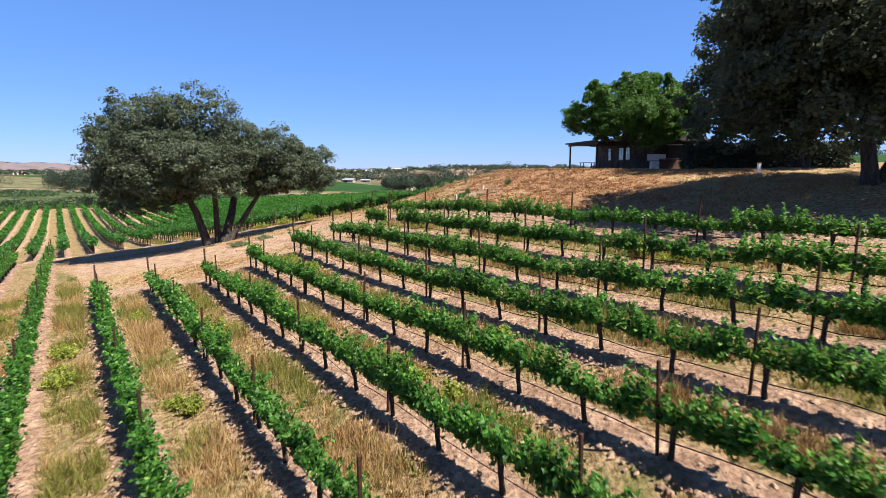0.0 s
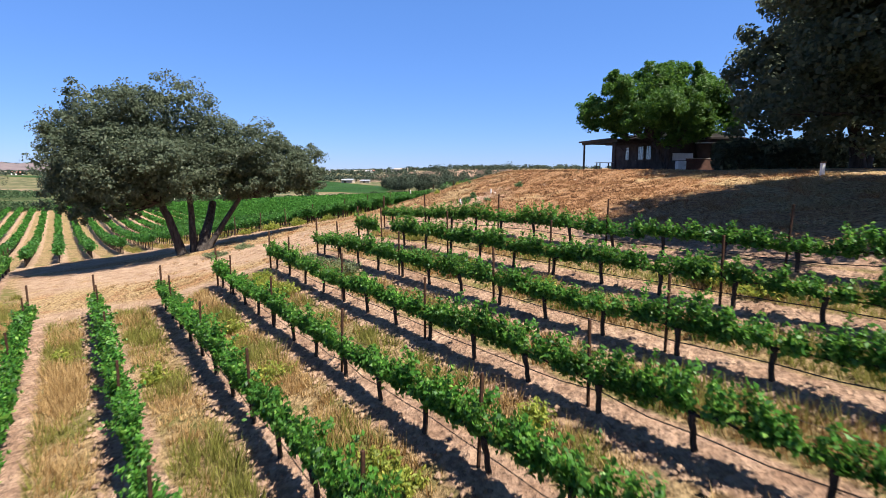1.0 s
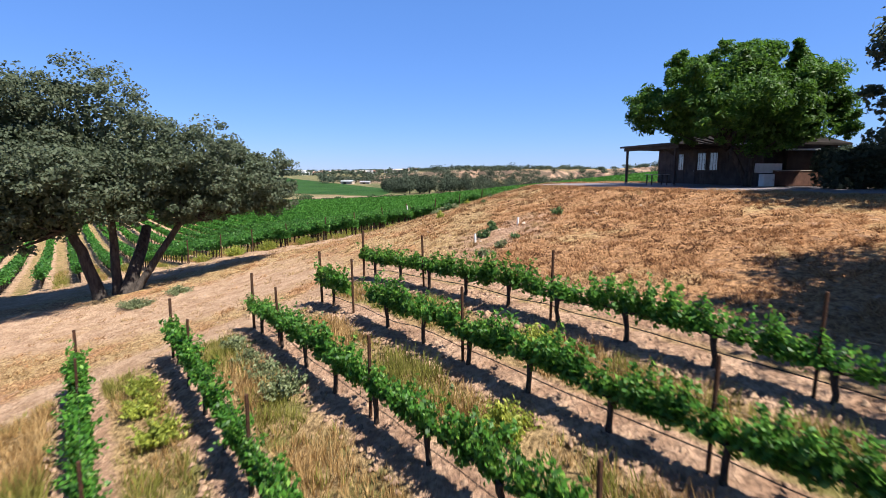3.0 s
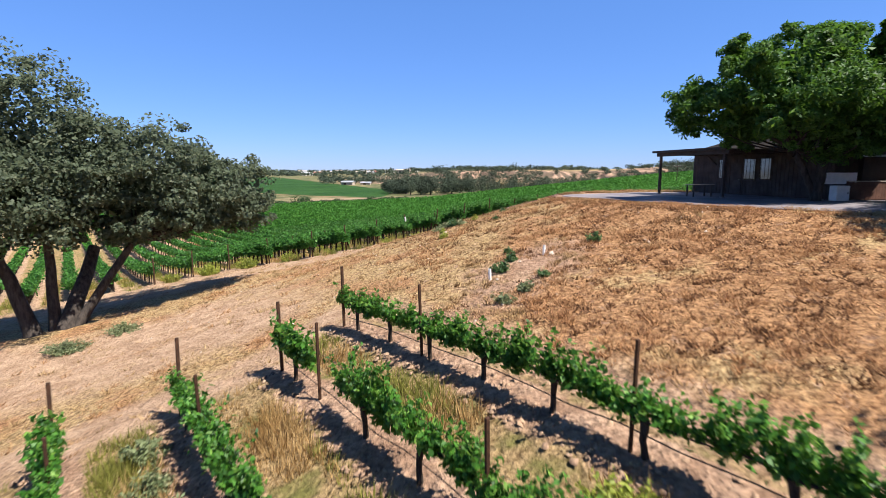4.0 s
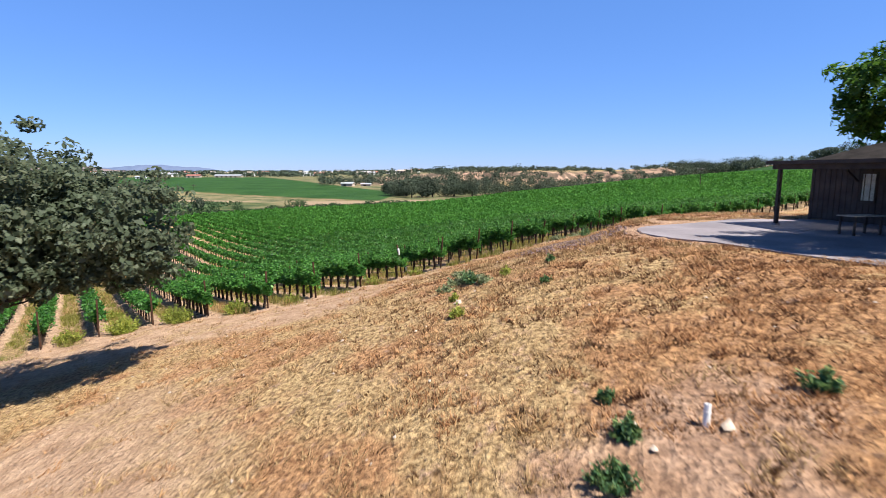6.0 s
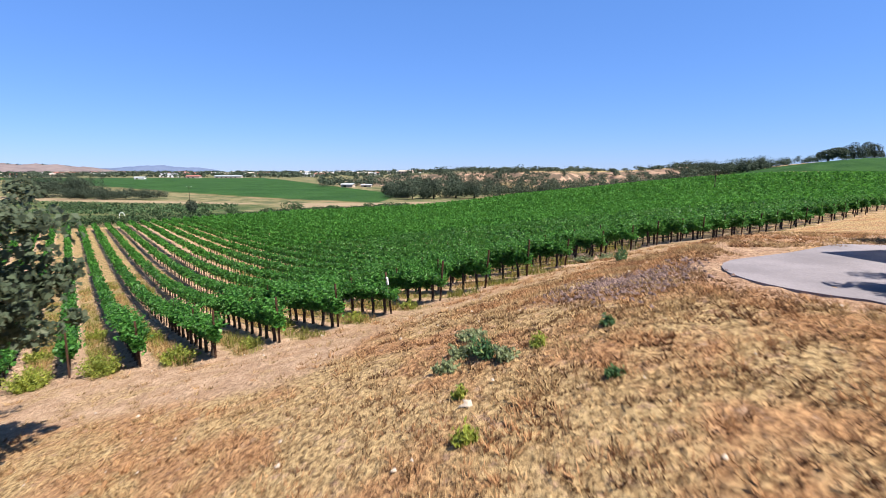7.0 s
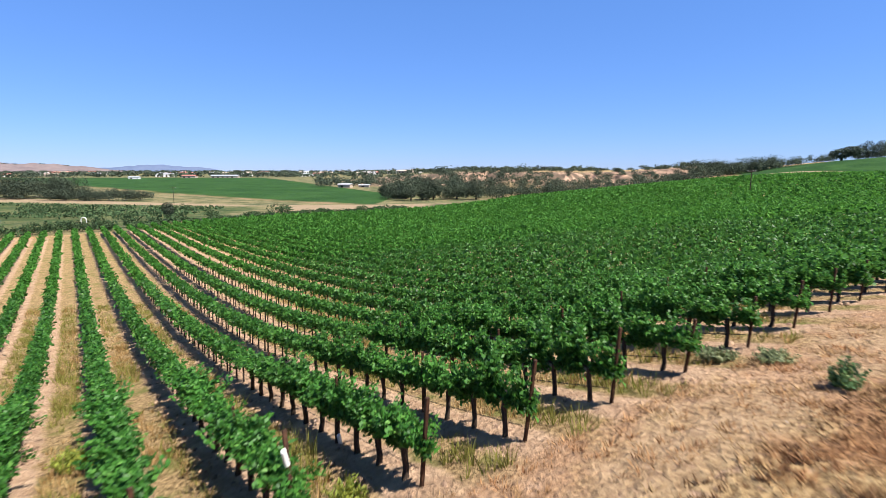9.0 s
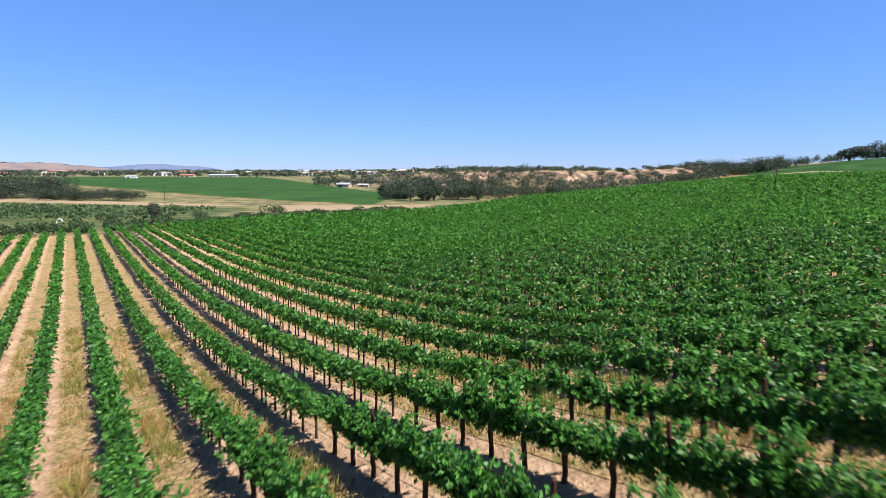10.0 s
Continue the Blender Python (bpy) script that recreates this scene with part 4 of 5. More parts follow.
def pipe(x, y, h, lean):
    bm = bmesh.new()
    prof = [(0.052, -0.3), (0.052, h * 0.55), (0.060, h * 0.55), (0.060, h * 0.66), (0.052, h * 0.66), (0.052, h), (0.042, h), (0.042, h - 0.12), (0.0, h - 0.12)]
    rings = [[bm.verts.new((r * math.cos(a), r * math.sin(a), z)) for a in np.linspace(0, 2 * math.pi, 14, endpoint=False)] for r, z in prof[:-1]]
    for p, q in zip(rings, rings[1:]):
        for k in range(14):
            bm.faces.new((p[k], p[(k + 1) % 14], q[(k + 1) % 14], q[k]))
    bm.faces.new(rings[-1])
    me = bpy.data.meshes.new("standpipe")
    bm.to_mesh(me)
    bm.free()
    me.materials.append(WHITE)
    ob = new("standpipe", me)
    ob.matrix_world = pose(x, y, gz(x, y), lean, -lean, 0)
    return tagged(ob, "short white plastic standpipe in dry soil", "pipe", "standpipes")


def weed(x, y, r, h, seed, mat, label, name="weed", loose=False):
    """A ragged clump: stalks that lean outwards, hung with narrow leaves."""
    rng = np.random.default_rng(seed)
    root = new(name)
    root.location = (x, y, gz(x, y))
    stems = int((34 if loose else 22) * (r / 0.4) ** 1.3)
    a, q = rng.uniform(0, 2 * math.pi, stems), rng.random(stems) ** 0.7
    foot = np.stack([np.cos(a) * q * r * 0.5, np.sin(a) * q * r * 0.5, 0 * a], 1)
    tip = np.stack([np.cos(a) * q * r, np.sin(a) * q * r, h * rng.uniform(0.45, 1.15, stems) * (1 - 0.5 * q)], 1) + rng.normal(0, 0.05, (stems, 3))
    per = 18 if loose else 30
    pick = np.repeat(np.arange(stems), per)
    u = rng.random(len(pick))[:, None]
    pts = foot[pick] * (1 - u) + tip[pick] * u + rng.normal(0, 0.03, (len(pick), 3))
    stalks = [tube_arrays(np.array([f - (0, 0, 0.05), (f + t) / 2 + (0, 0, 0.02), t]), (0.006, 0.005, 0.002), 3) for f, t in zip(foot, tip)]
    leaves = leaf_quads(rng, pts, 0.06, 0.4, long=2.2)
    part_mesh("foliage", mesh_from("foliage", *join([leaves] + stalks), mat), root)
    return tagged(root, label, "weed")


def stub_post(x, y):
    bm = bmesh.new()
    box(bm, -0.09, 0.09, -0.09, 0.09, -0.3, 0.62, None, 0.02)
    root = new("stub_post")
    root.location = (x, y, gz(x, y))
    part("shaft", bm, WHITE, root)
    part("cap", boxed(-0.11, 0.11, -0.11, 0.11, 0.62, 0.68), RUST, root)
    tagged(root, "short white-painted post at the edge of the yard", "post")


patio()
house()
porch()
table()
shed()
cabinet()
low_fence()
hedge(20.4, 46.2, -8, 13.0, 4)
hedge(22.0, 49.3, -5, 12.0, 6)
pipe(1.05, 41.75, 0.42, 3)
pipe(3.25, 43.35, 0.36, -2)
stub_post(19.2, 32.9)
GREEN = "dark green weed growing on the dry slope"
for k, (x, y, r, h) in enumerate(((1.55, 42.5, 0.42, 0.5), (2.0, 43.5, 0.34, 0.36), (2.8, 40.9, 0.28, 0.28), (5.3, 43.65, 0.33, 0.42), (2.15, 51.7, 0.2, 0.22),
                                  (2.85, 54.4, 0.22, 0.24), (1.95, 44.6, 0.2, 0.2))):
    weed(x, y, r, h, 300 + k, WEED_LEAF, GREEN)
for k, (x, y, r, h) in enumerate(((-0.05, 54.6, 0.42, 0.5), (-0.7, 52.6, 0.2, 0.24), (2.0, 39.9, 0.34, 0.32), (1.3, 39.2, 0.36, 0.3), (-0.2, 56.4, 0.6, 0.25), (-17.8, 46.2, 1.1, 0.45),
                                  (-16.3, 48.0, 0.9, 0.4), (7.8, 68.9, 0.42, 0.75), (6.9, 72.4, 0.6, 0.35), (7.9, 71.4, 0.6, 0.3), (-0.6, 50.9, 0.3, 0.3), (1.2, 54.3, 0.22, 0.2), (-0.5, 55.2, 0.5, 0.22), (0.35, 54.0, 0.4, 0.3), (-1.0, 54.3, 0.35, 0.25))):
    weed(x, y, r, h, 330 + k, SAGE_WEED if k in (2, 3, 4, 5, 6, 8, 9, 12, 13, 14) else WEED_LEAF if k in (0, 7) else YELLOW_WEED, "pale green weed among dead grass", loose=True)
for k, (x, y, r, h) in enumerate(((-4.7, 30.6, 0.75, 0.8), (-5.6, 31.8, 0.55, 0.6), (-7.4, 34.3, 0.6, 0.5), (-6.5, 33.0, 0.5, 0.5))):
    weed(x, y, r, h, 390 + k, SAGE_WEED, "bushy grey-green weed between hillside vine rows", loose=True)
for k, (c, s, r, h) in enumerate(((24.6, 61.5, 1.0, 1.05), (22.0, 62.5, 1.1, 1.05), (27.4, 59.6, 0.9, 0.8), (30.2, 58.6, 0.6, 0.5), (27.2, 68, 0.7, 0.7), (24.8, 74, 0.7, 0.7), (35.1, 57.6, 0.6, 0.5), (37.7, 57.0, 0.5, 0.45),
                                  (32.6, 61.5, 0.8, 0.8), (32.7, 66, 0.7, 0.7), (21.9, 70, 0.8, 0.8), (29.9, 73, 0.6, 0.6), (19.5, 64, 0.8, 0.8))):
    x, y = LOW_N * c + LOW_D * s
    weed(x, y, r, h, 360 + k, YELLOW_WEED, "tall yellow-green mustard weed between vine rows", "mustard_weed", True)


r3 = random.Random(64)
for k in range(34):      # in the lanes of the hillside block
    c, s = UP_C - UP_GAP * (r3.randrange(0, 10) + 0.5) + r3.uniform(-0.3, 0.3), r3.uniform(8, 37)
    x, y = UP_N * c + UP_D * s
    if s < up_end(c) - 1 and abs(x) < 0.9 * y + 2 and y > 4:
        weed(x, y, r3.uniform(0.4, 0.8), r3.uniform(0.35, 0.7), 420 + k, YELLOW_WEED, "yellow-green weed among dry grass between hillside vines", "mustard_weed", True)


def tag_on_post(c, s, h, tall, wide, name, label):
    x, y = LOW_N * c + LOW_D * s
    bm = boxed(-wide / 2, wide / 2, -0.05, 0.05, 0, tall, bevel=0.02)
    me = bpy.data.meshes.new(name)
    bm.to_mesh(me)
    bm.free()
    me.materials.append(WHITE)
    ob = new(name, me)
    ob.matrix_world = pose(x, y, gz(x, y) + h, 10, -14, LOW_TURN)
    tagged(ob, label, "sleeve")


tag_on_post(36.3, 56.6, 1.5, 0.40, 0.10, "white_sleeve", "white plastic sleeve over the top of an end post")
tag_on_post(38.9, 60.0, -0.03, 0.42, 0.10, "vine_guard", "white plastic guard round a young vine stem")

# ---- dead grass, clods and stones ----


def blades(rng, X, Y, per, tall, wide, lean, reach=0.09):
    """Tufts of narrow blades at the given places."""
    k = len(X) * per
    X, Y = np.repeat(X, per), np.repeat(Y, per)
    H = np.repeat(tall, per) * rng.uniform(0.5, 1.15, k)
    a = rng.uniform(0, 2 * math.pi, k)
    r = rng.uniform(0.0, reach, k)
    bx, by = X + np.cos(a) * r, Y + np.sin(a) * r
    bz = terrain(bx, by)
    tip = np.stack([bx + np.cos(a) * H * lean * rng.random(k), by + np.sin(a) * H * lean * rng.random(k), bz + H], 1)
    t = rng.uniform(0, math.pi, k)
    w = np.stack([np.cos(t), np.sin(t), 0 * t], 1) * (wide * rng.uniform(0.6, 1.4, k))[:, None]
    base = np.stack([bx, by, bz - 0.03], 1)
    verts = np.stack([base - w, base + w, tip], 1).reshape(-1, 3)
    return verts, np.arange(3 * k).reshape(k, 3)


def in_upper(X, Y):
    cu, su = X * UP_N[0] + Y * UP_N[1], X * UP_D[0] + Y * UP_D[1]
    return (su < up_end(cu) + 0.2) & (cu < UP_C + 2.0), cu


def in_lower(X, Y):
    cl, sl = X * LOW_N[0] + Y * LOW_N[1], X * LOW_D[0] + Y * LOW_D[1]
    return sl > low_start(cl) - 0.8, cl


def patchy(X, Y, scale, seed):
    return np.array([noise.noise(Vector((x * scale, y * scale, seed))) for x, y in zip(X, Y)])


def in_yard(X, Y):
    return (np.hypot(X - 10.1, Y - 56.2) < 3.9) | (np.hypot(X - 2.2, Y - 42.3) < 1.0) | (np.hypot(X - 4.6, Y - 59.0) < 0.5) | ((X > 9) & (Y > 62 - X * 1.2) & (Y < 62)) & (X + Y * 0.85 > 49.5)


def grass():
    rng = np.random.default_rng(77)
    k = 30000
    X, Y = rng.uniform(-22, 20, k), rng.uniform(24, 74, k)
    u, _ = in_upper(X, Y)
    l, _ = in_lower(X, Y)
    keep = ~u & ~l & ~in_yard(X, Y) & (rng.random(k) < (1.1 - 0.9 * road_mask(X, Y)) * np.clip(0.75 + X * 0.1, 0.35, 1))
    X, Y = X[keep], Y[keep]
    p = patchy(X, Y, 0.9, 3.0) + 0.5 * patchy(X, Y, 0.25, 8.0)
    keep = p > rng.uniform(-0.5, 0.2, len(X))
    X, Y, p = X[keep], Y[keep], p[keep]
    v, f = blades(rng, X, Y, 14, 0.09 + 0.10 * np.clip(p + 0.3, 0, 1), 0.019, 2.2, 0.17)
    tagged(new("dry_grass", mesh_from("dry_grass", v, f, STRAW)), "short dead straw-coloured grass on the slope", "grass", kind="stuff")
    k = 36000
    X, Y = rng.uniform(-10, 18, k), rng.uniform(32, 72, k)
    u, _ = in_upper(X, Y)
    l, _ = in_lower(X, Y)
    keep = ~u & ~l & ~in_yard(X, Y) & (rng.random(k) < np.clip(0.3 + np.minimum(X, 8) * 0.06 + (Y - 50) * 0.012, 0.05, 0.9) * np.clip((14.5 - X) / 4, 0.12, 1)) & (patchy(X, Y, 0.8, 12.0) > rng.uniform(-0.5, 0.25, k)) & (road_mask(X, Y) < 0.3)
    X, Y = X[keep], Y[keep]
    v, f = blades(rng, X, Y, 9, rng.uniform(0.05, 0.11, len(X)), 0.028, 2.4, 0.12)
    tagged(new("dead_weeds", mesh_from("dead_weeds", v, f, DEAD_WEED)), "low brown dead weeds dotting the slope", "weeds", kind="stuff")
    # tall grass in the lanes
    k = 62000
    X, Y = rng.uniform(-27, 16, k), rng.uniform(3, 42, k)
    u, cu = in_upper(X, Y)
    d = np.abs((cu - UP_C + UP_GAP / 2 + 500 * UP_GAP) % UP_GAP - UP_GAP / 2)
    keep = u & (d > 0.72) & (cu > UP_C - UP_GAP * 10.4) & (cu < UP_C)
    X, Y = X[keep], Y[keep]
    p = patchy(X, Y, 0.45, 5.0)
    keep = p > rng.uniform(-0.5, 0.1, len(X))
    X, Y, p = X[keep], Y[keep], p[keep]
    tall = 0.22 + 0.38 * np.clip(p + 0.2, 0, 1)
    g = patchy(X, Y, 0.28, 21.0) > rng.uniform(-0.2, 0.3, len(X))
    v, f = blades(rng, X[g], Y[g], 9, tall[g] * 1.1, 0.014, 0.8, 0.17)
    tagged(new("green_grass", mesh_from("green_grass", v, f, YELLOW_GRASS)), "yellow-green grass patches between hillside vine rows", "grass", kind="stuff")
    X, Y, tall = X[~g], Y[~g], tall[~g]
    v, f = blades(rng, X, Y, 9, tall, 0.013, 0.8, 0.17)
    tagged(new("lane_grass", mesh_from("lane_grass", v, f, LANE_STRAW)), "tall golden dry grass between hillside vine rows", "grass", kind="stuff")
    k = 34000
    X, Y = rng.uniform(-40, 12, k), rng.uniform(52, 105, k)
    l, cl = in_lower(X, Y)
    d = np.abs((cl - LOW_C + LOW_GAP / 2 + 500 * LOW_GAP) % LOW_GAP - LOW_GAP / 2)
    keep = l & (d > 0.8) & (cl > 8)
    X, Y = X[keep], Y[keep]
    p = patchy(X, Y, 0.3, 6.0)
    keep = p > rng.uniform(-0.5, 0.1, len(X))
    X, Y, p = X[keep], Y[keep], p[keep]
    tall = 0.2 + 0.4 * np.clip(p + 0.2, 0, 1)
    g = patchy(X, Y, 0.2, 31.0) > rng.uniform(-0.45, 0.2, len(X))
    v, f = blades(rng, X[g], Y[g], 8, tall[g] * 1.3, 0.015, 0.8, 0.16)
    tagged(new("green_grass", mesh_from("green_grass", v, f, YELLOW_GRASS)), "yellow-green grass patches between lower vine rows", "grass", kind="stuff")
    X, Y, tall = X[~g], Y[~g], tall[~g]
    v, f = blades(rng, X, Y, 8, tall, 0.014, 0.6, 0.14)
    tagged(new("lane_grass", mesh_from("lane_grass", v, f, LANE_STRAW)), "dry grass between lower vine rows", "grass", kind="stuff")


grass()


def lumps(name, X, Y, size, mat, label, category, rng):
    """Rough five-sided lumps half sunk in the soil."""
    k = len(X)
    a = np.linspace(0, 2 * math.pi, 5, endpoint=False)
    ring = np.stack([np.cos(a), np.sin(a), 0 * a - 0.25], 1)
    top = np.stack([np.cos(a + 0.4) * 0.55, np.sin(a + 0.4) * 0.55, 0 * a + 0.5], 1)
    base = np.concatenate([ring, top, [[0, 0, 0.5]]])[None] * rng.uniform(0.45, 1.5, (k, 11, 1))
    t = rng.uniform(0, 2 * math.pi, k)
    c, s = np.cos(t)[:, None], np.sin(t)[:, None]
    q = base * (size * rng.uniform(0.35, 1.6, k))[:, None, None]
    x, y = q[..., 0] * c - q[..., 1] * s, q[..., 0] * s + q[..., 1] * c
    v = np.stack([x + X[:, None], y + Y[:, None], q[..., 2] + terrain(X, Y)[:, None] + 0.05], -1).reshape(-1, 3)
    tri = []
    for i in range(5):
        j = (i + 1) % 5
        tri += [(i, j, 5 + j), (i, 5 + j, 5 + i), (5 + i, 5 + j, 10)]
    f = (np.array(tri)[None] + 11 * np.arange(k)[:, None, None]).reshape(-1, 3)
    return tagged(new(name, mesh_from(name, v, f, mat)), label, category, kind="stuff")


def soil_clods():
    rng = np.random.default_rng(31)
    X, Y = rng.uniform(-27, 16, 34000), rng.uniform(0, 42, 34000)
    u, cu = in_upper(X, Y)
    d = (cu - UP_C + UP_GAP / 2 + 500 * UP_GAP) % UP_GAP - UP_GAP / 2
    keep = u & (cu > UP_C - UP_GAP * 10.4) & (d > -0.8) & (d < 0.45) & (rng.random(len(X)) < np.where(d < -0.15, 0.9, 0.3))
    lumps("soil_clods", X[keep], Y[keep], 0.062, CLOD, "rough clods of pinkish soil along the vine rows", "soil", rng)
    X, Y = rng.uniform(-40, 14, 16000), rng.uniform(52, 100, 16000)
    l, cl = in_lower(X, Y)
    d = (cl - LOW_C + LOW_GAP / 2 + 500 * LOW_GAP) % LOW_GAP - LOW_GAP / 2
    keep = l & (d > -0.75) & (d < 0.4) & (cl > 10) & (rng.random(len(X)) < 0.7)
    lumps("soil_clods", X[keep], Y[keep], 0.06, CLOD, "rough clods of soil under the lower vines", "soil", rng)
    X, Y = rng.normal(4.6, 1.0, 900), rng.normal(59.0, 1.2, 900)
    lumps("soil_clods", X, Y, 0.055, DARK_CLOD, "dark purplish clods on a bare patch of the slope", "soil", rng)
    X, Y = rng.uniform(-14, 16, 200), rng.uniform(37, 68, 200)
    keep = ~in_yard(X, Y)
    lumps("stones", X[keep], Y[keep], 0.035, STONE, "pale loose stones scattered over the slope", "stones", rng)
    X, Y = np.array((3.4, -0.6, 1.3, 0.85, 3.5, 2.3)), np.array((60.3, 52.2, 41.5, 41.9, 43.2, 43.0))
    lumps("stones", X, Y, 0.09, STONE, "pale larger stones near the standpipes", "stones", rng)


soil_clods()


# ---- the far country ----


def cloud_tree(rng, x, y, r, h, per, size):
    """Leaves of a far tree or bush: a few lobes over a short stem."""
    z = gz(x, y)
    out = []
    lobes = 4
    for _ in range(lobes):
        c = np.array((x + rng.normal(0, r * 0.4), y + rng.normal(0, r * 0.4), z + h * rng.uniform(0.32, 0.66)))
        p, d = spread(rng, per // lobes, c, (r * 0.62, r * 0.62, h * 0.34), 0.5)
        out.append(leaf_quads(rng, p, size, 0.9, d * 1.3))
    return out


def woods(name, places, mat, label):
    rng = np.random.default_rng(len(places))
    parts_ = []
    for x, y, r, h, per, size in places:
        parts_ += cloud_tree(rng, x, y, r, h, per, size)
    return tagged(new(name, mesh_from(name, *join(parts_), mat)), label, "woods", kind="stuff")


def far_tree(x, y, r, h, seed, label, mat=None):
    rng = np.random.default_rng(seed)
    root = new("far_tree")
    root.location = (x, y, gz(x, y))
    v, f = join(cloud_tree(rng, x, y, r, h, 1700, max(0.3, r * 0.095)))
    v = v - np.array((x, y, gz(x, y)))
    part_mesh("crown", mesh_from("crown", v, f, mat or SCRUB_LEAF), root)
    t = tube_arrays(np.array([[0, 0, -0.5], [0.1, 0, h * 0.2], [0.0, 0.1, h * 0.4]]), (r * 0.09, r * 0.07, r * 0.04), 6)
    part_mesh("trunk", mesh_from("trunk", *t, OAK_BARK), root)
    return tagged(root, label, "tree")


rw = random.Random(41)
belt = []
for _ in range(150):      # along the stream below the far edge of the rows
    side = rw.uniform(-0.13, 0.42)
    y = rw.uniform(345, 420) + 60 * max(0, side)
    belt.append((side * (y - 66), y, rw.uniform(3, 6), rw.uniform(5, 10), 360, 0.52))
woods("stream_woods", belt, SCRUB_LEAF, "dark trees and scrub along a stream bed")
bank = []
for k in range(340):      # on and above the eroded banks
    side = rw.uniform(-0.26, 0.62)
    y = rw.uniform(505, 640) if k % 5 else rw.uniform(640, 760)
    bank.append((side * (y - 66), y, rw.uniform(4, 8), rw.uniform(5, 11) if y < 600 else rw.uniform(3, 7), 110, 1.1))
woods("bank_woods", bank, SCRUB_LEAF, "scattered oaks on eroded tan banks")
plain = []
for _ in range(1100):     # the far plain
    side = rw.uniform(-0.95, 0.3)
    y = rw.uniform(900, 2000)
    plain.append((side * (y - 66), y, rw.uniform(6, 16), rw.uniform(5, 10), 24, 3.4))
woods("plain_woods", plain, SCRUB_LEAF, "distant trees across the plain")
edge = []
for _ in range(150):      # scrub past the end of the rows
    c = rw.uniform(-60, 130)
    s = float(low_far(c)) + rw.uniform(4, 26)
    x, y = LOW_N * c + LOW_D * s
    edge.append((x, y, rw.uniform(1.5, 3.5), rw.uniform(1.4, 3.4) * (1.0 if c < 60 else 0.6), 130, 0.5))
grove = []
for _ in range(34):
    x, y = rw.gauss(-246, 17), rw.gauss(368, 8)
    grove.append((x, y, rw.uniform(5, 8), rw.uniform(11, 17), 560, 0.62))
for _ in range(26):
    x, y = rw.uniform(-222, -168), rw.uniform(338, 348)
    grove.append((x, y, rw.uniform(4, 6), rw.uniform(5, 9), 440, 0.52))
for x, y, r, h in ((-62, 246, 3.4, 4.2), (-59, 243, 2.6, 3.4), (-31, 238, 3.4, 2.6), (-104, 262, 3, 3.6), (-77, 224, 3.0, 3.0), (-150, 246, 5, 4), (-142, 250, 4, 4), (-98, 218, 3, 3.4)):
    edge.append((x, y, r, h, 260, 0.45))
woods("valley_grove", grove, SCRUB_LEAF, "dense dark grove beside a pale farm track")
woods("row_end_scrub", edge, SCRUB_GREEN, "grey-green scrub past the ends of the vine rows")
ridge = []
for _ in range(110):      # skyline of the right-hand hill
    side = rw.uniform(0.40, 0.98)
    y = rw.uniform(540, 580)
    ridge.append((side * (y - 66), y, rw.uniform(3, 6), rw.uniform(5, 10), 220, 0.65))
for _ in range(40):       # a dark thicket on its shoulder
    side = rw.uniform(0.46, 0.61)
    y = rw.uniform(530, 560)
    ridge.append((side * (y - 66), y, rw.uniform(5, 8), rw.uniform(9, 15), 340, 0.75))
woods("ridge_scrub", ridge, SCRUB_LEAF, "scrub and trees along the skyline of a hill")
for k, (x, y, r, h) in enumerate(((-88.5, 221, 2.2, 5.5), (-10, 352, 6.5, 14), (14, 356, 6.0, 13), (-22, 345, 6, 8), (60, 372, 6, 9), (378, 548, 9, 19), (400, 552, 9, 17), (428, 548, 12, 20), (352, 545, 12, 13), (-26, 362, 8, 12), (-16, 350, 7, 11), (3, 360, 8, 12), (-34, 372, 8, 10))):
    far_tree(x, y, r, h, 500 + k, "dark far-off oak standing above scrub")


def valley_rows():
    """A far vineyard on the valley floor, its rows lying across the view."""
    rng = np.random.default_rng(8)
    out = []
    for y in np.arange(244, 300, 4.4):
        x1 = -88 - 0.12 * (y - 244)
        k = int((x1 + 250) * 3)
        x = rng.uniform(-250, x1, k)
        yy = y - 0.2 * (x + 90) - 22 + rng.normal(0, 0.4, k)
        keep = (LOW_D[0] * x + LOW_D[1] * yy > 214) & (patchy(x, yy, 0.03, 2.0) > -0.3)
        x, yy = x[keep], yy[keep]
        out.append(leaf_quads(rng, np.stack([x, yy, terrain(x, yy) + rng.uniform(0.5, 1.7, len(x))], 1), 0.8, 0.8))
    tagged(new("valley_vine_rows", mesh_from("valley_vine_rows", *join(out), SCRUB_GREEN)), "thin green vine rows on the valley floor", "vineyard", kind="stuff")


valley_rows()


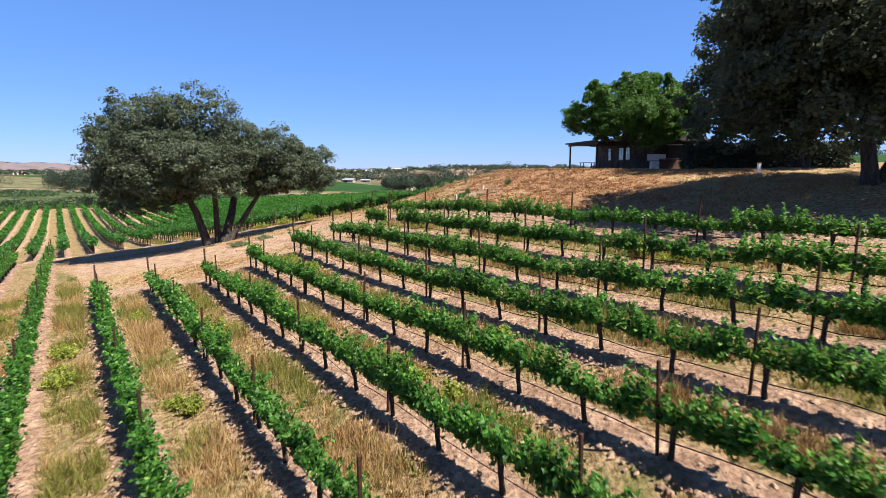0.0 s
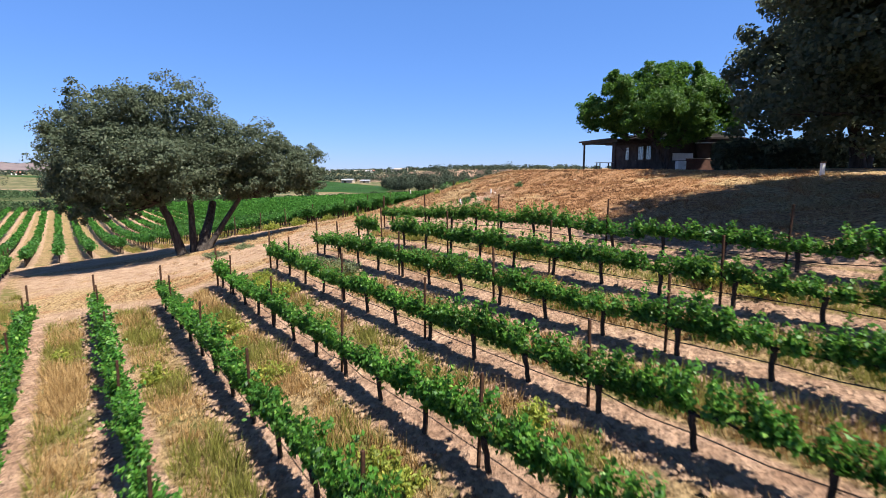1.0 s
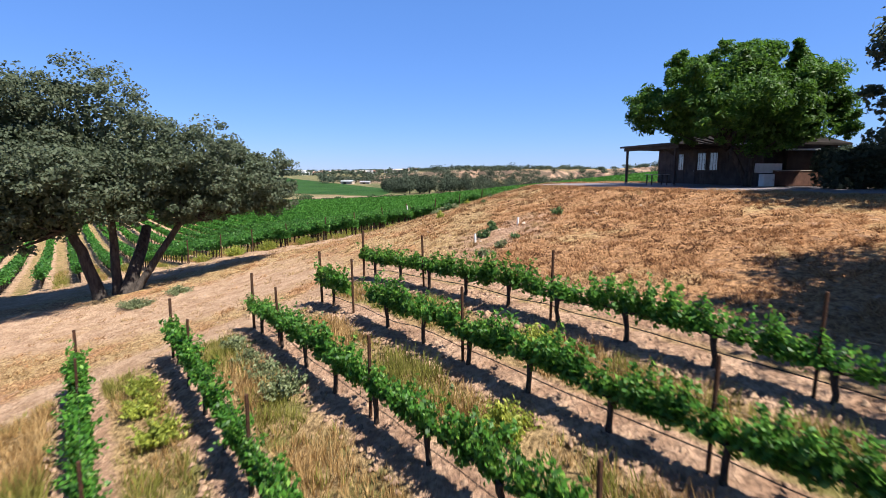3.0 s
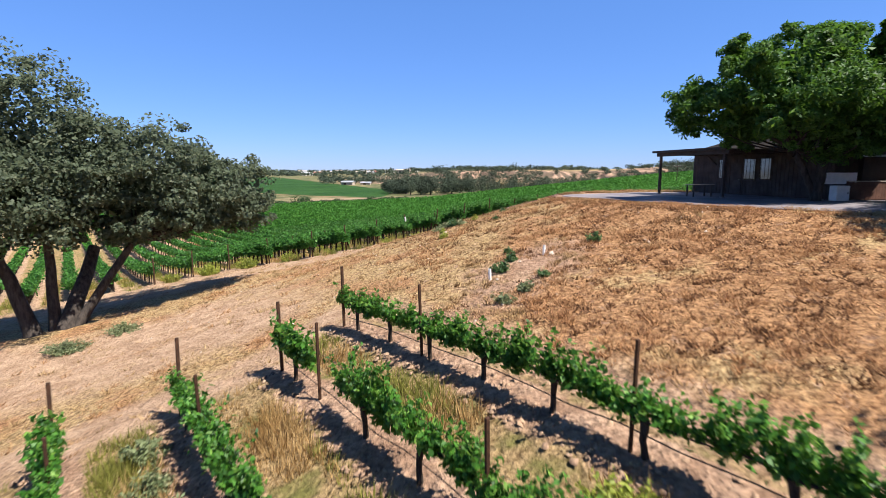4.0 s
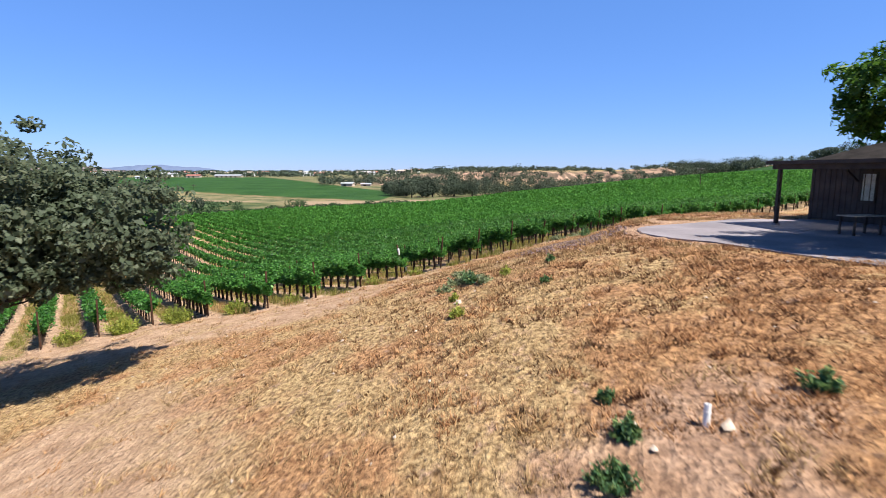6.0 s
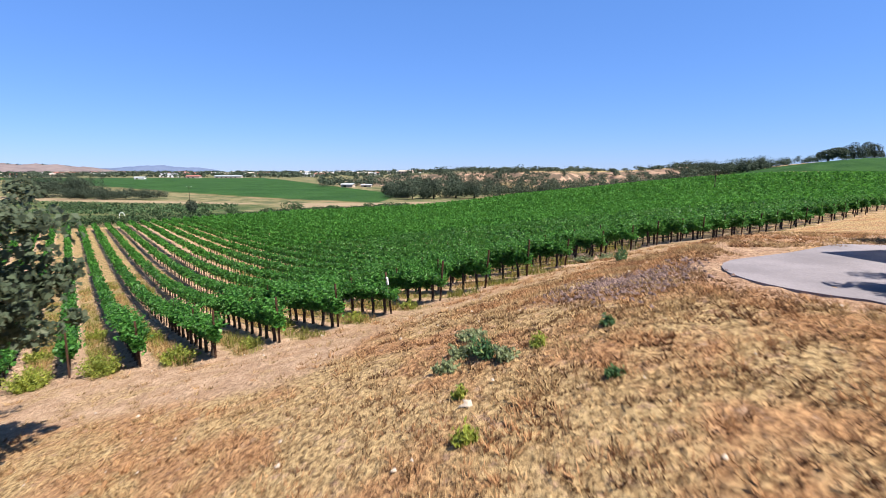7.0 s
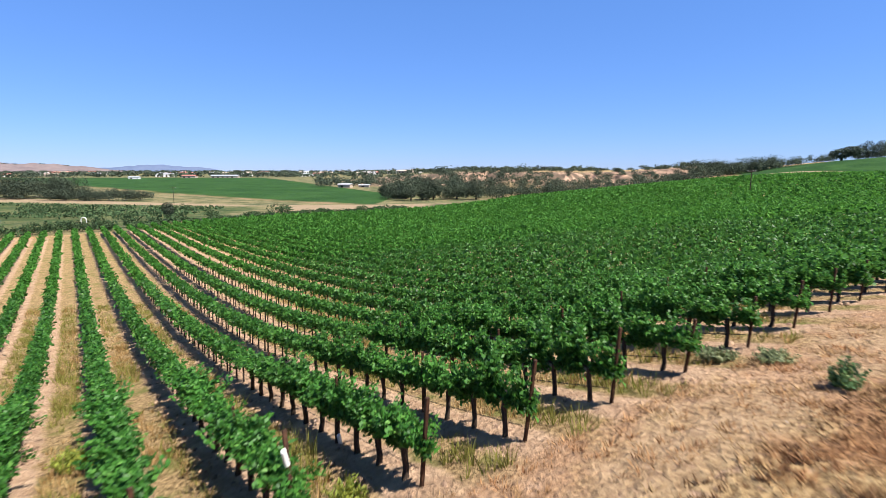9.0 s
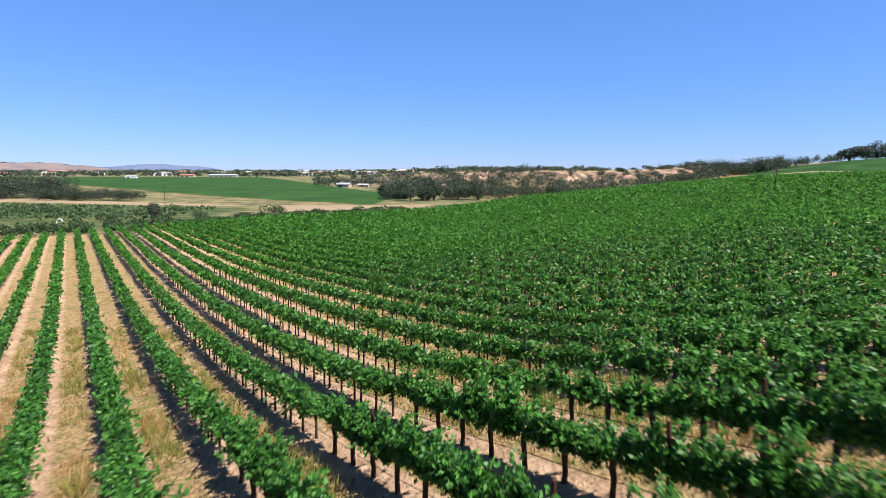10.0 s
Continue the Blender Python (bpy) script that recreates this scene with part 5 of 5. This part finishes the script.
def barn(name, x, y, turn, length, width, wall_h, roof_h, wall_mat, roof_mat, label):
    root = new(name)
    root.matrix_world = pose(x, y, gz(x, y), 0, 0, turn)
    part("wall", boxed(-length / 2, length / 2, -width / 2, width / 2, -1.5, wall_h), wall_mat, root)
    bm = bmesh.new()
    w = width / 2 + 0.4
    prof = [(-w, wall_h - 0.1), (0, wall_h + roof_h), (w, wall_h - 0.1), (w, wall_h + 0.15), (0, wall_h + roof_h + 0.25), (-w, wall_h + 0.15)]
    ends = [[bm.verts.new((u, v, z)) for v, z in prof] for u in (-length / 2 - 0.5, length / 2 + 0.5)]
    for k in range(6):
        bm.faces.new((ends[0][k], ends[0][(k + 1) % 6], ends[1][(k + 1) % 6], ends[1][k]))
    bm.faces.new(ends[0][::-1])
    bm.faces.new(ends[1])
    bmesh.ops.recalc_face_normals(bm, faces=bm.faces)
    part("roof", bm, roof_mat, root)
    for k in range(max(1, int(length / 7))):
        u = -length / 2 + 2.5 + k * 7
        part("door", boxed(u, u + 2.6, -width / 2 - 0.06, -width / 2 - 0.004, 0.0, wall_h * 0.75), DARK_WOOD, root)
    return tagged(root, label, "building")


barn("barn", -345, 870, 5, 40, 12, 2.8, 1.6, STONE, PALE_METAL, "long pale barn far across the fields")
barn("barn", -395, 860, 5, 20, 11, 2.8, 1.6, STONE, RED_ROOF, "distant barn with a red roof")
barn("house", -432, 780, 10, 13, 8, 2.2, 1.3, WHITE, PALE_METAL, "far white house beside a green field")
barn("house", -92, 520, -12, 11, 7, 2.4, 1.2, STONE, PALE_METAL, "far farmhouse below the eroded banks")
barn("shed", -76, 524, -5, 9, 5, 1.8, 0.8, STONE, PALE_METAL, "far pale shed beside a farmhouse")
for k in range(60):
    x, y = rw.uniform(-1150, -50), rw.uniform(930, 1700)
    barn("house", x, y, rw.uniform(-30, 30), rw.uniform(12, 30), 11, 4, 2.2, WHITE if k % 3 else STONE, (STONE, RED_ROOF, PALE_METAL)[k % 3], "tiny pale building far out on the plain")


def power_pole(x, y, h, label):
    root = new("power_pole")
    root.matrix_world = pose(x, y, gz(x, y), 0, 0, 20)
    part_mesh("pole", mesh_from("pole", *tube_arrays(np.array([[0, 0, -1], [0, 0, h * 0.5], [0, 0, h]]), (0.11, 0.10, 0.08), 8), VINE_BARK), root)
    arm = part("crossarm", boxed(-1.2, 1.2, -0.06, 0.06, h - 0.7, h - 0.55), DARK_WOOD, root)
    for x in (-1.1, 0.4, 1.1):
        part("insulator", boxed(x - 0.05, x + 0.05, -0.05, 0.05, h - 0.55, h - 0.38), WHITE, arm)
    tagged(root, label, "pole", "power poles")


power_pole(65.7, 176.3, 5.9, "wooden power pole among green vines")
power_pole(-128, 300, 9.0, "wooden power pole in a tan field")


def standpipe_arch(x, y):
    """A white irrigation arch at the end of a row."""
    root = new("irrigation_arch")
    root.location = (x, y, gz(x, y))
    u = np.linspace(0, math.pi, 10)
    pts = np.concatenate([[[-0.7, 0, -0.3]], np.stack([-0.7 * np.cos(u), 0 * u, 2.2 + 0.7 * np.sin(u)], 1), [[0.7, 0, 1.6]]])
    part_mesh("pipe", mesh_from("pipe", *tube_arrays(pts, np.full(len(pts), 0.10), 7), WHITE, True), root)
    part("base", boxed(-1.1, -0.3, -0.4, 0.4, -0.4, 0.35), WHITE, root)
    tagged(root, "white irrigation pipe arch at the end of the rows", "pipe")


standpipe_arch(-91.5, 187.0)


def hill(name, x, y, length, depth, height, turn, mat, seed, label):
    """A far hill: a low uneven ridge."""
    rng = np.random.default_rng(seed)
    nu, nv = 60, 9
    u, v = np.meshgrid(np.linspace(-1, 1, nu), np.linspace(-1, 1, nv))
    crest = np.cumsum(rng.normal(0, 0.05, nu))
    crest = 1 + crest - np.linspace(crest[0], crest[-1], nu)
    h = height * np.clip(1 - u ** 2, 0, 1) ** 0.6 * np.clip(1 - v ** 2, 0, 1) ** 0.8 * crest[None]
    verts = np.stack([u * length / 2, v * depth / 2, h - 4], -1).reshape(-1, 3)
    i = (np.arange(nv - 1)[:, None] * nu + np.arange(nu - 1)).ravel()
    ob = new(name, mesh_from(name, verts, np.stack([i, i + 1, i + nu + 1, i + nu], 1), mat, True))
    ob.matrix_world = pose(x, y, gz(x, y), 0, 0, turn)
    return tagged(ob, label, "hill", kind="structure")


def hill_trees():
    """Dark trees and pale houses along the top of the bare hill."""
    rng = np.random.default_rng(19)
    out = []
    for _ in range(44):
        u = rng.uniform(-300, 260)
        x, y = -1420 + u * math.cos(radians(25)), 1730 + u * math.sin(radians(25))
        top = 36 * max(0.0, 1 - (u / 320) ** 2) ** 0.6
        for part_ in cloud_tree(rng, x, y, rng.uniform(5, 11), rng.uniform(8, 13), 40, 3.0):
            out.append((part_[0] + np.array((0, 0, top - 15)), part_[1]))
    tagged(new("hilltop_woods", mesh_from("hilltop_woods", *join(out), SCRUB_LEAF)), "dark trees dotted over a bare far hill", "woods", kind="stuff")


hill_trees()
hill("backdrop_hill", -2350, 4200, 1100, 500, 55, 10, HAZE_HILL, 3, "far hills with haze painted blue into their colour")
hill("backdrop_hill", -1420, 1750, 640, 260, 36, 25, PINK_HILL, 4, "pale pinkish bare hill")
hill("backdrop_hill", -1200, 1900, 380, 200, 13, 10, PINK_HILL, 5, "low pale bare rise")
